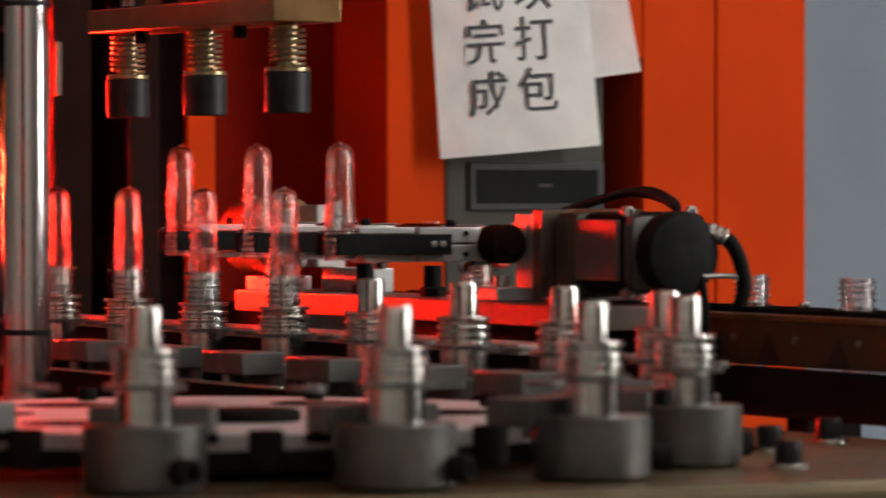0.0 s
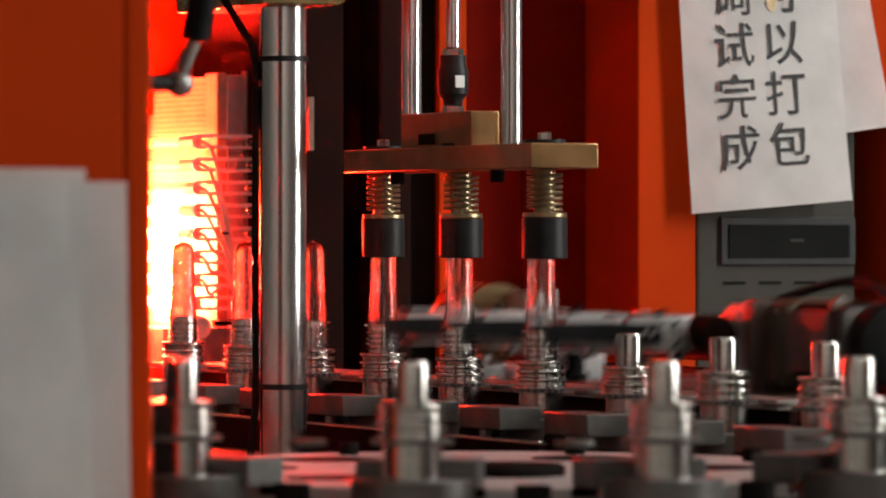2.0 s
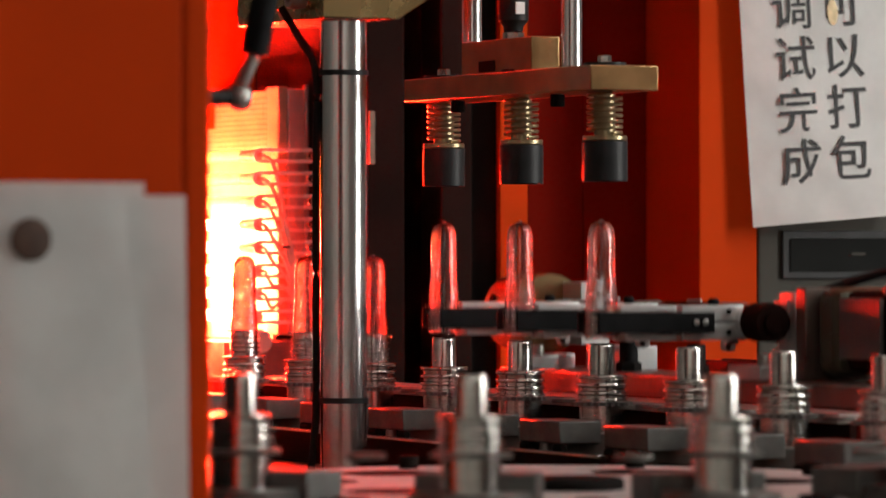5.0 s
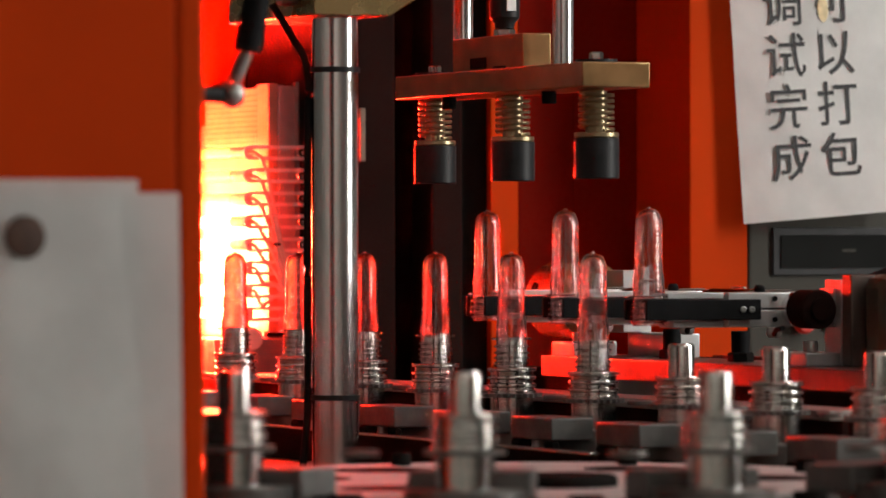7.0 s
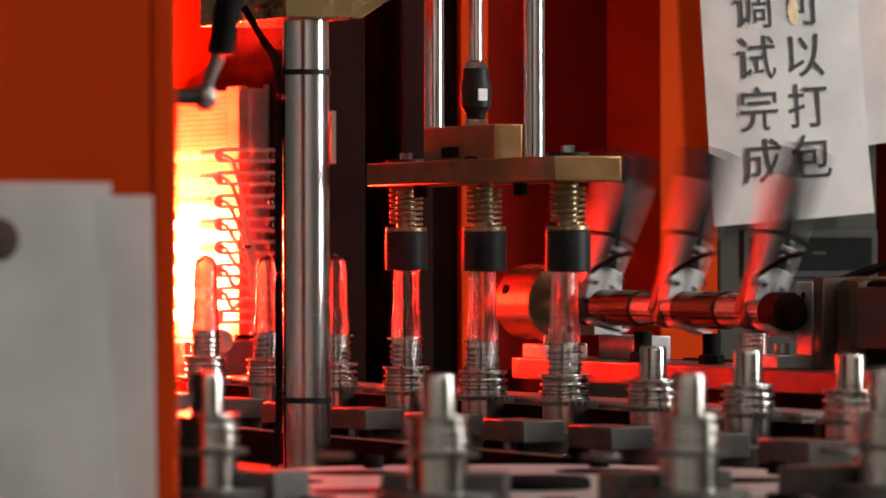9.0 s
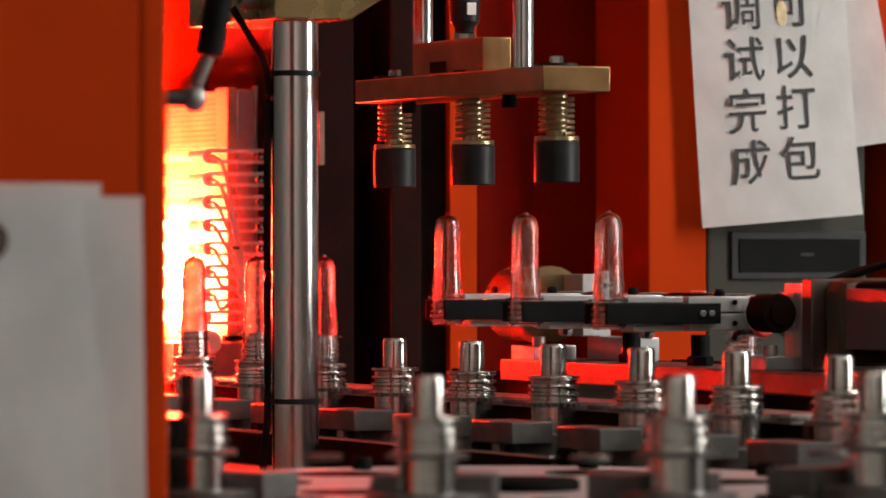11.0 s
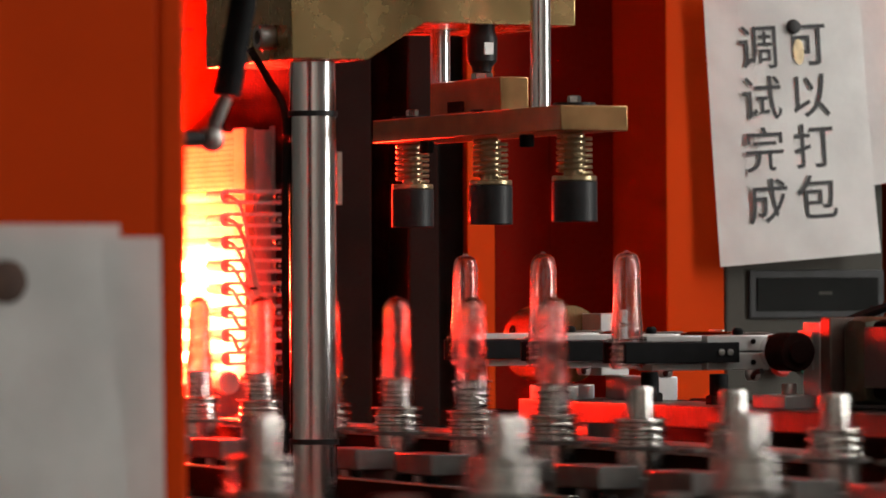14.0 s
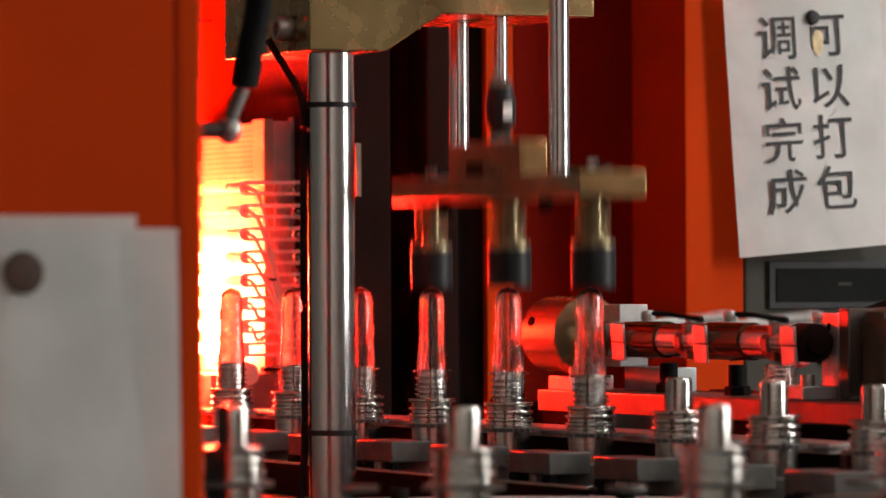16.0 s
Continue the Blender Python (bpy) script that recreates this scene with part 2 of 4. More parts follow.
def hairpin(y0, y1, z, r, half, x0, x1):
    """A flat strip bent round into a U that lies open towards +y, drawn out along x."""
    arc = [math.pi * (0.5 + q / 10) for q in range(11)]
    outer = [(y1, z + r + half), *((y0 + (r + half) * math.cos(a), z + (r + half) * math.sin(a)) for a in arc), (y1, z - r - half)]
    inner = [(y1, z + r - half), *((y0 + (r - half) * math.cos(a), z + (r - half) * math.sin(a)) for a in arc), (y1, z - r + half)]
    own = bmesh.new()
    rows = [[own.verts.new((x, y, h)) for y, h in line] for x in (x0, x1) for line in (outer, inner)]
    n = len(outer)
    for p, q in ((0, 1), (1, 3), (3, 2), (2, 0)):
        for i in range(n - 1):
            own.faces.new((rows[p][i], rows[q][i], rows[q][i + 1], rows[p][i + 1]))
    for i in (0, n - 1):
        own.faces.new((rows[0][i], rows[1][i], rows[3][i], rows[2][i]))
    bmesh.ops.recalc_face_normals(own, faces=own.faces[:])
    return own


def spring(r, wire, z0, z1, turns, seg=14):
    n = int(turns * seg)
    pts = [(r * math.cos(2 * math.pi * k / seg), r * math.sin(2 * math.pi * k / seg), z0 + (z1 - z0) * k / n) for k in range(n + 1)]
    return tube_path(pts, wire, 6)


def hex_bolt(r, h, bm=None, m=None):
    return lathe([(0, 0), (r, 0), (r, h * 0.85), (r * 0.85, h), (0, h)], 6, bm, m)


def socket_bolt(r, h, bm=None, m=None):
    return lathe([(0, 0), (r * 0.95, 0), (r, h * 0.1), (r, h * 0.9), (r * 0.92, h), (r * 0.55, h), (r * 0.5, h * 0.45), (0, h * 0.45)], 16, bm, m)


# ---------------------------------------------------------------- plan (metres)
PITCH = 0.1524
TEETH = 13
WHEEL_R = PITCH / 2 / math.sin(math.pi / TEETH)
TANGENT = 5.57
WHEEL_C = (TANGENT * PITCH, -WHEEL_R)
PIN_TOP = 1.0
SEAT_Z = 0.975
SHAFT = Vector((0.0, 0.178, 1.024))
ARM = 0.128
QUEUE_Y = SHAFT.y + ARM
TABLE_Z = 0.888

# ---------------------------------------------------------------- hall
def build_hall():
    f = part("floor", box(-6, 8, -6, 6, -0.1, 0.0, 0), FLOOR_PAINT)
    tagged(f, "grey painted concrete hall floor", "floor", kind="structure")
    for name, b in (("wall_west", (-6.2, -6.0, -6, 6)), ("wall_east", (8.0, 8.2, -6, 6)), ("wall_south", (-6, 8, -6.2, -6.0)), ("wall_north", (-6, 8, 6.0, 6.2))):
        w = part(name, box(*b, 0, 4.6, 0), HALL_PAINT)
        tagged(w, "plain off-white painted hall wall", "wall", kind="structure")
    c = part("ceiling", box(-6, 8, -6, 6, 4.6, 4.7, 0), HALL_PAINT)
    tagged(c, "plain grey hall ceiling", "ceiling", kind="structure")
    p = part("wall_partition", box(-2.62, -2.5, 0.9, 5.0, 0, 3.2, 0.004), WALL_PAINT)
    tagged(p, "blue-grey painted partition behind the machine", "wall", kind="structure")


# ---------------------------------------------------------------- machine cabinet behind
def build_cabinet():
    # open frame of the blowing machine, dark inside
    body = thing("machine_cabinet", "orange sheet-steel cabinet of the blowing machine", "cabinet")
    part("side_panel", box(-0.523, -0.39, 0.451, 0.515, 0, 2.1, 0.002), ORANGE, body)
    part("door_panel", box(-0.405, -0.392, 0.742, 0.8265, 0, 2.1, 0.002), ORANGE, body)
    part("door_panel", box(-0.405, -0.392, 0.8285, 0.935, 0, 2.1, 0.002), ORANGE, body)
    part("reveal", box(-0.55, -0.4055, 0.742, 0.748, 0, 2.1, 0.0), ORANGE, body)
    part("end_panel", box(-0.9, -0.406, 0.925, 0.9345, 0, 2.1, 0.0), ORANGE, body)
    part("header", box(-0.405, -0.392, 0.5155, 0.7415, 1.198, 2.1, 0.002), ORANGE, body)
    # black sheet stands in for the shade in the cabinet opening
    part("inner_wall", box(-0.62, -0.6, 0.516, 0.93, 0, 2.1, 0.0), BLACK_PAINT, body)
    # rear sheet and longer end panel added to keep oven light off the partition
    part("light_seal", box(-1.78, -1.76, -0.125, 0.93, 0, 2.195, 0.001), BLACK_PAINT, body, "black rear sheet added to hold the oven light in")
    part("end_panel", box(-1.7595, -0.9005, 0.925, 0.9345, 0, 2.1, 0.0), ORANGE, body)
    inner = thing("inner_frame", "deep red inner panels of the blowing machine", "machine frame")
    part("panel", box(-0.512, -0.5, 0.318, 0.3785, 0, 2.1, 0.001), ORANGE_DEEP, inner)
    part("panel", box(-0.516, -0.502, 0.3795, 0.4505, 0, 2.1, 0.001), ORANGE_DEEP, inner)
    # black, so the gaps between the panels stay as dark as their shade
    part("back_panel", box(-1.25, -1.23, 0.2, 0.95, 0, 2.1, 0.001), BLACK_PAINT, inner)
    part("orange_strip", box(-0.508, -0.498, 0.2875, 0.3172, 0, 2.1, 0.001), ORANGE, inner, "narrow bright orange panel")
    for y0, y1, x, m, lab in ((0.1455, 0.186, -0.5, BROWN_PAINT, "dark brown square machine column"), (0.225, 0.258, -0.5, BROWN_PAINT, "dark square machine column with a polished edge"), (0.264, 0.295, -0.52, BLACK_PAINT, "black square machine column")):
        col = part("machine_column", box(x - 0.05, x, y0, y1, 0, 2.2, 0.0025), m)
        tagged(col, lab, "column", "machine columns")
    tab = part("marker_strip", box(-0.4995, -0.496, 0.1465, 0.1525, 1.158, 1.2095, 0.0008), TAB)
    tagged(tab, "narrow cream plastic strip on the brown column", "strip")
    # added above the view to keep hall light off the columns
    roof = part("shade_roof", box(-1.6, 0.1, -0.9, 0.95, 2.2, 2.23, 0.002), ORANGE)
    tagged(roof, "unseen orange sheet added over the oven and press for shade", "machine roof")
    # shade between the columns, put in as two black panels
    dark = thing("inner_shade", "black sheets that stand in for the shade inside the machine", "guard")
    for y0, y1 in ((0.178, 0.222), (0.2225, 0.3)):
        part("shade_panel", box(-0.75, -0.74, y0, y1, 0, 2.2, 0.0), BLACK_PAINT, dark)


def build_control_box():
    g = thing("control_box", "grey enamelled control box with a dark display", "control box")
    part("case", box(-0.6, -0.39, 0.516, 0.695, 0.3, 1.19, 0.003), GREY_PAINT, g)
    part("display_frame", box(-0.3895, -0.386, 0.541, 0.6935, 1.046, 1.0935, 0.001), BLACK, g)
    part("display", box(-0.3858, -0.3845, 0.549, 0.686, 1.053, 1.086, 0.0005), SCREEN, g)
    part("display_mark", box(-0.3843, -0.384, 0.618, 0.633, 1.069, 1.072, 0.0), GREY_PAINT, g)
    part("stop_button", lathe([(0, 0.016), (0.009, 0.0155), (0.0115, 0.012), (0.0115, 0.008), (0.007, 0.007), (0.007, 0), (0, 0)], 28), RED_PLASTIC, g, "red stop button", at=pose(-0.39, 0.5725, 1.0, 0, 90, 0))
    part("start_button", lathe([(0, 0.006), (0.007, 0.0055), (0.008, 0.004), (0.008, 0), (0, 0)], 24), GREEN_PLASTIC, g, "green start button", at=pose(-0.39, 0.606, 0.998, 0, 90, 0))
    for k in range(3):
        part("label_bar", box(-0.3895, -0.389, 0.545 + 0.04 * k, 0.57 + 0.04 * k, 1.027, 1.030, 0.0), SCREEN, g)


def curled_sheet(w, h, bow, lean, nx=12, ny=14, thick=0.0004):
    """A sheet in the y, z plane, hanging down from its upper edge, bowed out along x."""
    own = bmesh.new()
    grid = []
    for j in range(ny + 1):
        v = j / ny
        row = []
        for i in range(nx + 1):
            u = i / nx
            x = bow * (math.sin(math.pi * u) * 0.5 + v * v * (0.4 + 0.9 * u)) + 0.0005 * noise.noise(Vector((u * 3, v * 4, lean)))
            row.append(own.verts.new((x, w * u + lean * v * h, -h * v)))
        grid.append(row)
    for j in range(ny):
        for i in range(nx):
            own.faces.new((grid[j][i], grid[j + 1][i], grid[j + 1][i + 1], grid[j][i + 1]))
    bmesh.ops.solidify(own, geom=own.faces[:], thickness=thick)
    rounded(own)
    return own


def glyph(ch, size, parent, at, material=INK):
    cu = bpy.data.curves.new("lettering", "FONT")
    cu.body, cu.size, cu.extrude = ch, size, 0.00015
    cu.align_x, cu.align_y = "CENTER", "CENTER"
    cu.offset = 0.00025
    tmp = new("lettering", cu)
    bpy.context.view_layer.update()
    me = bpy.data.meshes.new_from_object(tmp.evaluated_get(bpy.context.evaluated_depsgraph_get()))
    bpy.data.objects.remove(tmp)
    me.materials.clear()
    me.materials.append(material)
    return part("lettering", me, material, parent, at=at, smooth=False)


def build_notice():
    n = thing("paper_notice", "white paper notice with large black handwriting hung on the cabinet", "notice", at=pose(-0.374, 0.484, 1.366, 4.5, 0, 0))
    part("back_sheet", curled_sheet(0.17, 0.21, 0.004, 0.06), PAPER, n, at=pose(-0.002, 0.035, 0.0, 3, 0, 0))
    part("sheet", curled_sheet(0.176, 0.270, 0.010, -0.02), PAPER, n)
    left, right = "\u8c03\u8bd5\u5b8c\u6210", "\u53ef\u4ee5\u6253\u5305"
    for k in range(4):
        z = -0.062 - 0.0505 * k
        for u, ch, dz in ((0.055, left[k], 0.0), (0.109, right[k], 0.0)):
            v = -z / 0.275
            x = 0.010 * (math.sin(math.pi * u / 0.172) * 0.5 + v * v * (0.4 + 0.9 * u / 0.172)) + 0.0011
            glyph(ch, 0.047, n, Matrix.Translation((x, u - 0.02 * -z, z + dz)) @ Matrix(((0, 0, 1, 0), (1, 0, 0, 0), (0, 1, 0, 0), (0, 0, 0, 1))) @ pose(0, 0, 0, 0, 0, -1))
    stain = lathe([(0, 0.0003), (0.006, 0.00025), (0.0075, 0.0), (0, 0.0)], 18, None, Matrix.Diagonal((1.7, 0.8, 1, 1)))
    part("stain", stain, STAIN, n, "yellow glue stain", at=Matrix.Translation((0.0068, 0.098, -0.066)) @ pose(0, 0, 0, 0, 90, 0))
    part("magnet", lathe([(0, 0.006), (0.006, 0.005), (0.0075, 0.0), (0, 0)], 20), BLACK, n, at=Matrix.Translation((0.006, 0.094, -0.041)) @ pose(0, 0, 0, 0, 90, 0))


# ---------------------------------------------------------------- front cover and its papers
def build_front_cover():
    c = thing("front_cover", "orange painted sheet-steel cover of the oven", "machine cover")
    part("sheet", box(1.121, 1.137, -1.3, -0.684, 0.2, 1.9, 0.002), ORANGE, c)
    part("edge_flange", box(1.095, 1.1375, -0.6838, -0.6654, 0.2, 1.9, 0.004), ORANGE, c, "folded orange edge flange")
    part("side_return", box(0.69, 1.0945, -0.70, -0.69, 0.2, 1.9, 0.002), BLACK_PAINT, c, "black painted inner side")
    p = thing("paper_note", "two white paper sheets with a brown blot", "note", at=pose(1.1388, -0.8139, 1.1145))
    part("sheet", curled_sheet(0.1055, 0.33, 0.003, 0.012), PAPER, p)
    part("under_sheet", curled_sheet(0.1055, 0.33, 0.001, 0.012), PAPER, p, at=pose(0.0, 0.0255, -0.0075))
    part("blot", lathe([(0, 0.001), (0.010, 0.0008), (0.0125, 0), (0, 0)], 22), RUST, p, at=Matrix.Translation((0.0034, 0.035, -0.033)) @ pose(0, 0, 0, 0, 90, 0))


# ---------------------------------------------------------------- pressing station
def build_station():
    col = thing("guide_pillar", "polished chrome steel guide pillar with black cable ties", "pillar", at=pose(0.1305, -0.15, 0))
    part("shaft", lathe([(0, 0.4), (0.0192, 0.4), (0.0192, 1.263), (0, 1.263)], 64), CHROME, col)
    for z in (1.2205, 0.9515):
        t = part("cable_tie", lathe([(0.0193, z - 0.0022), (0.0207, z - 0.0022), (0.0207, z + 0.0022), (0.0193, z + 0.0022), (0.0193, z - 0.0022)], 48), BLACK, col)
        part("tie_head", box(-0.0255, -0.0195, -0.017, -0.009, z - 0.004, z + 0.004, 0.001), BLACK, t)
    hose = part("air_hose", tube_path(curve_points([(0.105, -0.195, 1.275), (0.112, -0.182, 1.25), (0.1225, -0.1715, 1.2205), (0.1228, -0.1712, 1.15), (0.1222, -0.1714, 1.05), (0.1228, -0.1712, 0.9515), (0.121, -0.1725, 0.92), (0.119, -0.175, 0.888)], 10), 0.0032, 12), RUBBER)
    tagged(hose, "black air hose tied to the chrome pillar", "hose")

    br = thing("bridge_bracket", "yellow zinc-plated bridge bracket on the chrome pillar", "bracket")
    part("arm", prism([(-0.183, 1.264), (-0.115, 1.264), (-0.064, 1.2955), (0.075, 1.2955), (0.075, 1.345), (-0.183, 1.345)], -0.02, 0.165, 0.0012), ZINC, br)
    part("bolt", socket_bolt(0.0105, 0.014, None, pose(0.126, -0.1832, 1.283, 90, 0, 0)), STEEL_DULL, br, "steel socket-head bolt")
    part("bolt", socket_bolt(0.0085, 0.011, None, pose(0.118, -0.1832, 1.325, 90, 0, 0)), STEEL_DULL, br, "steel socket-head bolt")


def build_presser():
    """Moves up and down; its parts are placed for the raised state."""
    p = thing("preform_presser", "zinc-plated pressing plate with three sprung black cups", "press")
    part("plate", box(-0.017, 0.347, -0.03, 0.03, 1.2015, 1.2215, 0.0012), PRESS_ZINC, p)
    for k in range(3):
        x = k * 0.1555
        cup = lathe([(0.0145, 1.1295), (0.0176, 1.1295), (0.0182, 1.1302), (0.0182, 1.1615), (0.0176, 1.162), (0, 1.162), (0, 1.159), (0.0145, 1.159), (0.0145, 1.1295)], 40)
        c = part("cup", cup, BLACK, p, "black plastic cup", at=pose(x, 0, 0))
        part("washer", lathe([(0, 1.1622), (0.0172, 1.1622), (0.0178, 1.163), (0.0178, 1.1658), (0.0172, 1.1664), (0, 1.1664)], 36), BRASS, c)
        part("guide_pin", lathe([(0, 1.166), (0.0085, 1.166), (0.0085, 1.2), (0, 1.2)], 24), BRASS, p, at=pose(x, 0, 0))
        part("spring", spring(0.0135, 0.0016, 1.168, 1.200, 7), BRASS, p, "brass-coloured coil spring", at=pose(x, 0, 0))
        w = part("top_washer", lathe([(0, 1.2217), (0.017, 1.2217), (0.017, 1.2247), (0, 1.2247)], 32), BLACK, p, "black washer", at=pose(x, 0, 0))
        part("bolt", hex_bolt(0.0055, 0.006, None, pose(0, 0, 1.2247)), STEEL, w)
    part("coupling_block", box(0.062, 0.2, -0.012, 0.014, 1.2217, 1.2505, 0.0012), PRESS_ZINC, p)
    part("slot", box(0.1, 0.13, -0.0135, -0.0121, 1.224, 1.233, 0.0003), BLACK_PAINT, p)
    part("nut", hex_bolt(0.009, 0.006, None, pose(0.14, 0, 1.2507)), STEEL, p)
    part("floating_joint", lathe([(0, 1.257), (0.008, 1.257), (0.0085, 1.261), (0.0125, 1.266), (0.013, 1.285), (0.011, 1.29), (0.011, 1.298), (0, 1.298)], 32), BLACK, p, "black floating joint", at=pose(0.14, 0, 0))
    part("joint_label", box(0.1505, 0.154, -0.004, 0.004, 1.271, 1.281, 0.0), PAPER, p)
    part("nut", hex_bolt(0.009, 0.006, None, pose(0.14, 0, 1.298)), STEEL, p)
    part("piston_rod", rod((0.14, 0, 1.304), (0.14, 0, 1.62), 0.006, 24), CHROME, p)
    for x, y in ((0.049, 0.004), (0.226, 0.012)):
        part("guide_rod", rod((x, y, 1.2217), (x, y, 1.62), 0.0085, 36), CHROME, p)
        part("rod_bolt", socket_bolt(0.006, 0.01, None, pose(x + 0.015, y - 0.02, 1.2014, 180, 0, 0)), BLACK_PAINT, p)
    return p


# ---------------------------------------------------------------- transfer gripper
def build_gripper():
    """Origin at the shaft's axis below the first arm, in the holding place with the arms over the chain."""
    g = thing("transfer_gripper", "transfer gripper carriage with a servo motor and three arms", "gripper", at=Matrix.Translation(SHAFT))
    part("base_plate", box(-0.098, 0.56, -0.03, 0.055, -0.064, -0.046, 0.001), BASE_ZINC, g, "brown zinc-plated base plate")
    part("under_block", box(-0.02, 0.03, -0.025, 0.03, -0.082, -0.0645, 0.001), STEEL_DULL, g)
    part("disc", lathe([(0, -0.034), (0.0335, -0.034), (0.0345, -0.033), (0.0345, 0.033), (0.0335, 0.034), (0.012, 0.034), (0.011, 0.032), (0, 0.032)], 72, None, pose(-0.089, 0.0, 0.003, 0, 90, 0)), DISC_ZINC, g, "zinc-plated round end disc")
    part("disc_hole", lathe([(0, 0), (0.0042, 0), (0.0042, 0.001), (0, 0.001)], 18, None, pose(-0.105, -0.0325, 0.0150, 70, 0, 0)), BLACK_PAINT, g)
    part("disc_bracket", box(-0.096, -0.066, -0.02, 0.03, -0.046, -0.0335, 0.001), ALU, g)
    part("foot_block", box(-0.062, -0.03, -0.03, -0.004, -0.0458, -0.034, 0.001), ALU, g)
    part("foot_bolt", socket_bolt(0.006, 0.009, None, pose(-0.046, -0.017, -0.034)), STEEL_DULL, g)
    part("stop_block", box(-0.045, 0.045, 0.03, 0.055, -0.0458, -0.025, 0.001), ALU, g)
    part("stop_block", box(-0.055, -0.018, 0.012, 0.04, -0.0248, 0.03, 0.001), ALU, g)
    for x in (0.075, 0.2):
        part("stopper", rod((x, 0.012, -0.0458), (x, 0.012, -0.02), 0.008, 20), RUBBER, g)
        part("stopper_nut", hex_bolt(0.011, 0.008, None, pose(x, 0.012, -0.0457)), BLACK_PAINT, g)
    # bearing bracket, gear head and motor
    part("bearing_bracket", box(0.333, 0.36, 0.018, 0.042, -0.046, 0.024, 0.001), ALU, g)
    part("bracket_hole", lathe([(0, 0), (0.003, 0), (0.003, 0.0008), (0, 0.0008)], 14, None, pose(0.346, 0.0182, 0.013, 90, 0, 0)), BLACK_PAINT, g)
    part("bracket_foot", box(0.305, 0.36, -0.014, 0.0175, -0.0458, -0.035, 0.001), ALU, g)
    part("foot_bolt", socket_bolt(0.006, 0.009, None, pose(0.335, 0.004, -0.035)), STEEL_DULL, g)
    part("motor_flange", box(0.372, 0.388, 0.012, 0.1, -0.046, 0.028, 0.0015), BASE_ZINC, g)
    part("gear_head", box(0.3885, 0.428, 0.02, 0.097, -0.042, 0.0285, 0.011), OLIVE, g, "olive-brown motor gear head")
    part("motor", box(0.4285, 0.492, 0.025, 0.096, -0.038, 0.0265, 0.007), BROWN_PAINT, g, "dark servo motor body")
    part("rating_plate", box(0.4275, 0.4925, 0.0205, 0.0248, -0.028, 0.0205, 0.0012), MOTOR_GREY, g, "brown-grey motor side plate")
    part("motor_shell", box(0.4925, 0.509, 0.025, 0.096, -0.038, 0.0265, 0.012), BASE_STEEL, g)
    part("motor_cap", lathe([(0, 0), (0.0325, 0), (0.0335, 0.002), (0.0335, 0.016), (0.031, 0.021), (0.024, 0.0235), (0, 0.024)], 40, None, pose(0.5095, 0.0605, -0.006, 0, 90, 0)), RUBBER, g, "black motor end cap")
    for y in (0.032, 0.089):
        for z in (-0.031, 0.0205):
            part("flange_bolt", socket_bolt(0.005, 0.009, None, pose(0.486, y, z + 0.006 * (1 if z > 0 else -1), 0, 90, 0)), STEEL_DULL, g)
    plug = part("cable_plug", rod((0.523, 0.085, 0.012), (0.532, 0.0985, 0.006), 0.0068, 18), STEEL, g, "bright cable plug")
    for k in range(3):
        part("plug_ring", rod((0.5245 + 0.003 * k, 0.08725 + 0.0045 * k, 0.0112 - 0.002 * k), (0.5255 + 0.003 * k, 0.08875 + 0.0045 * k, 0.0105 - 0.002 * k), 0.0078, 18), STEEL_DULL, plug)
    part("motor_cable", tube_path(curve_points([(0.53, 0.096, 0.007), (0.534, 0.102, 0.001), (0.537, 0.108, -0.014), (0.537, 0.111, -0.034), (0.532, 0.106, -0.056), (0.526, 0.096, -0.078), (0.518, 0.088, -0.1)], 10), 0.006, 12), RUBBER, g)
    part("sensor_cable", tube_path(curve_points([(0.533, 0.076, -0.024), (0.535, 0.09, -0.0235), (0.537, 0.104, -0.0245), (0.537, 0.109, -0.03)], 8), 0.0022, 8), STEEL_DULL, g, "thin grey sensor cable")
    part("brake_cable", tube_path(curve_points([(0.531, 0.076, -0.024), (0.533, 0.078, -0.05), (0.531, 0.078, -0.075), (0.526, 0.077, -0.1)], 8), 0.0032, 8), RUBBER, g)
    for k in range(3):
        part("air_tube", tube_path(curve_points([(0.31, 0.03 + 0.004 * k, 0.012), (0.33, 0.07 + 0.006 * k, 0.026 + 0.003 * k), (0.37, 0.1 + 0.008 * k, 0.04 + 0.002 * k), (0.42, 0.105 + 0.005 * k, 0.036), (0.46, 0.1, 0.024)], 10), 0.0028, 8), RUBBER, g)
    # turning shaft with the arms; an arm points to -y
    s = part("shaft", rod((-0.064, 0, 0), (0.3585, 0, 0), 0.0085, 28), CHROME, g, "turning shaft with three gripper arms")
    part("coupling", lathe([(0, 0), (0.009, 0), (0.0095, 0.0005), (0.0095, 0.003), (0.009, 0.0035), (0, 0.0035)], 28, None, pose(0.3586, 0, 0, 0, 90, 0)), BROWN_PAINT, s, "dark brown shaft end")
    for k in range(3):
        x = k * PITCH
        root = prism([(-0.066, -0.01), (0.004, -0.0155), (0.0155, -0.004), (0.0155, 0.006), (0.006, 0.0155), (-0.01, 0.0155), (-0.066, 0.012)], x - 0.016, x - 0.004, 0.0008)
        part("arm_root", root, BASE_ZINC, s)
        for z0, z1 in ((0.0018, 0.0170), (-0.0145, 0.0006)):
            part("clamp_half", box(x + 0.0237, x + 0.0475, 0.0154, 0.0178, z0, z1, 0.0006), ALU, s, "half of a split aluminium clamp")
        end = x + (0.098 if k < 2 else 0.0525)
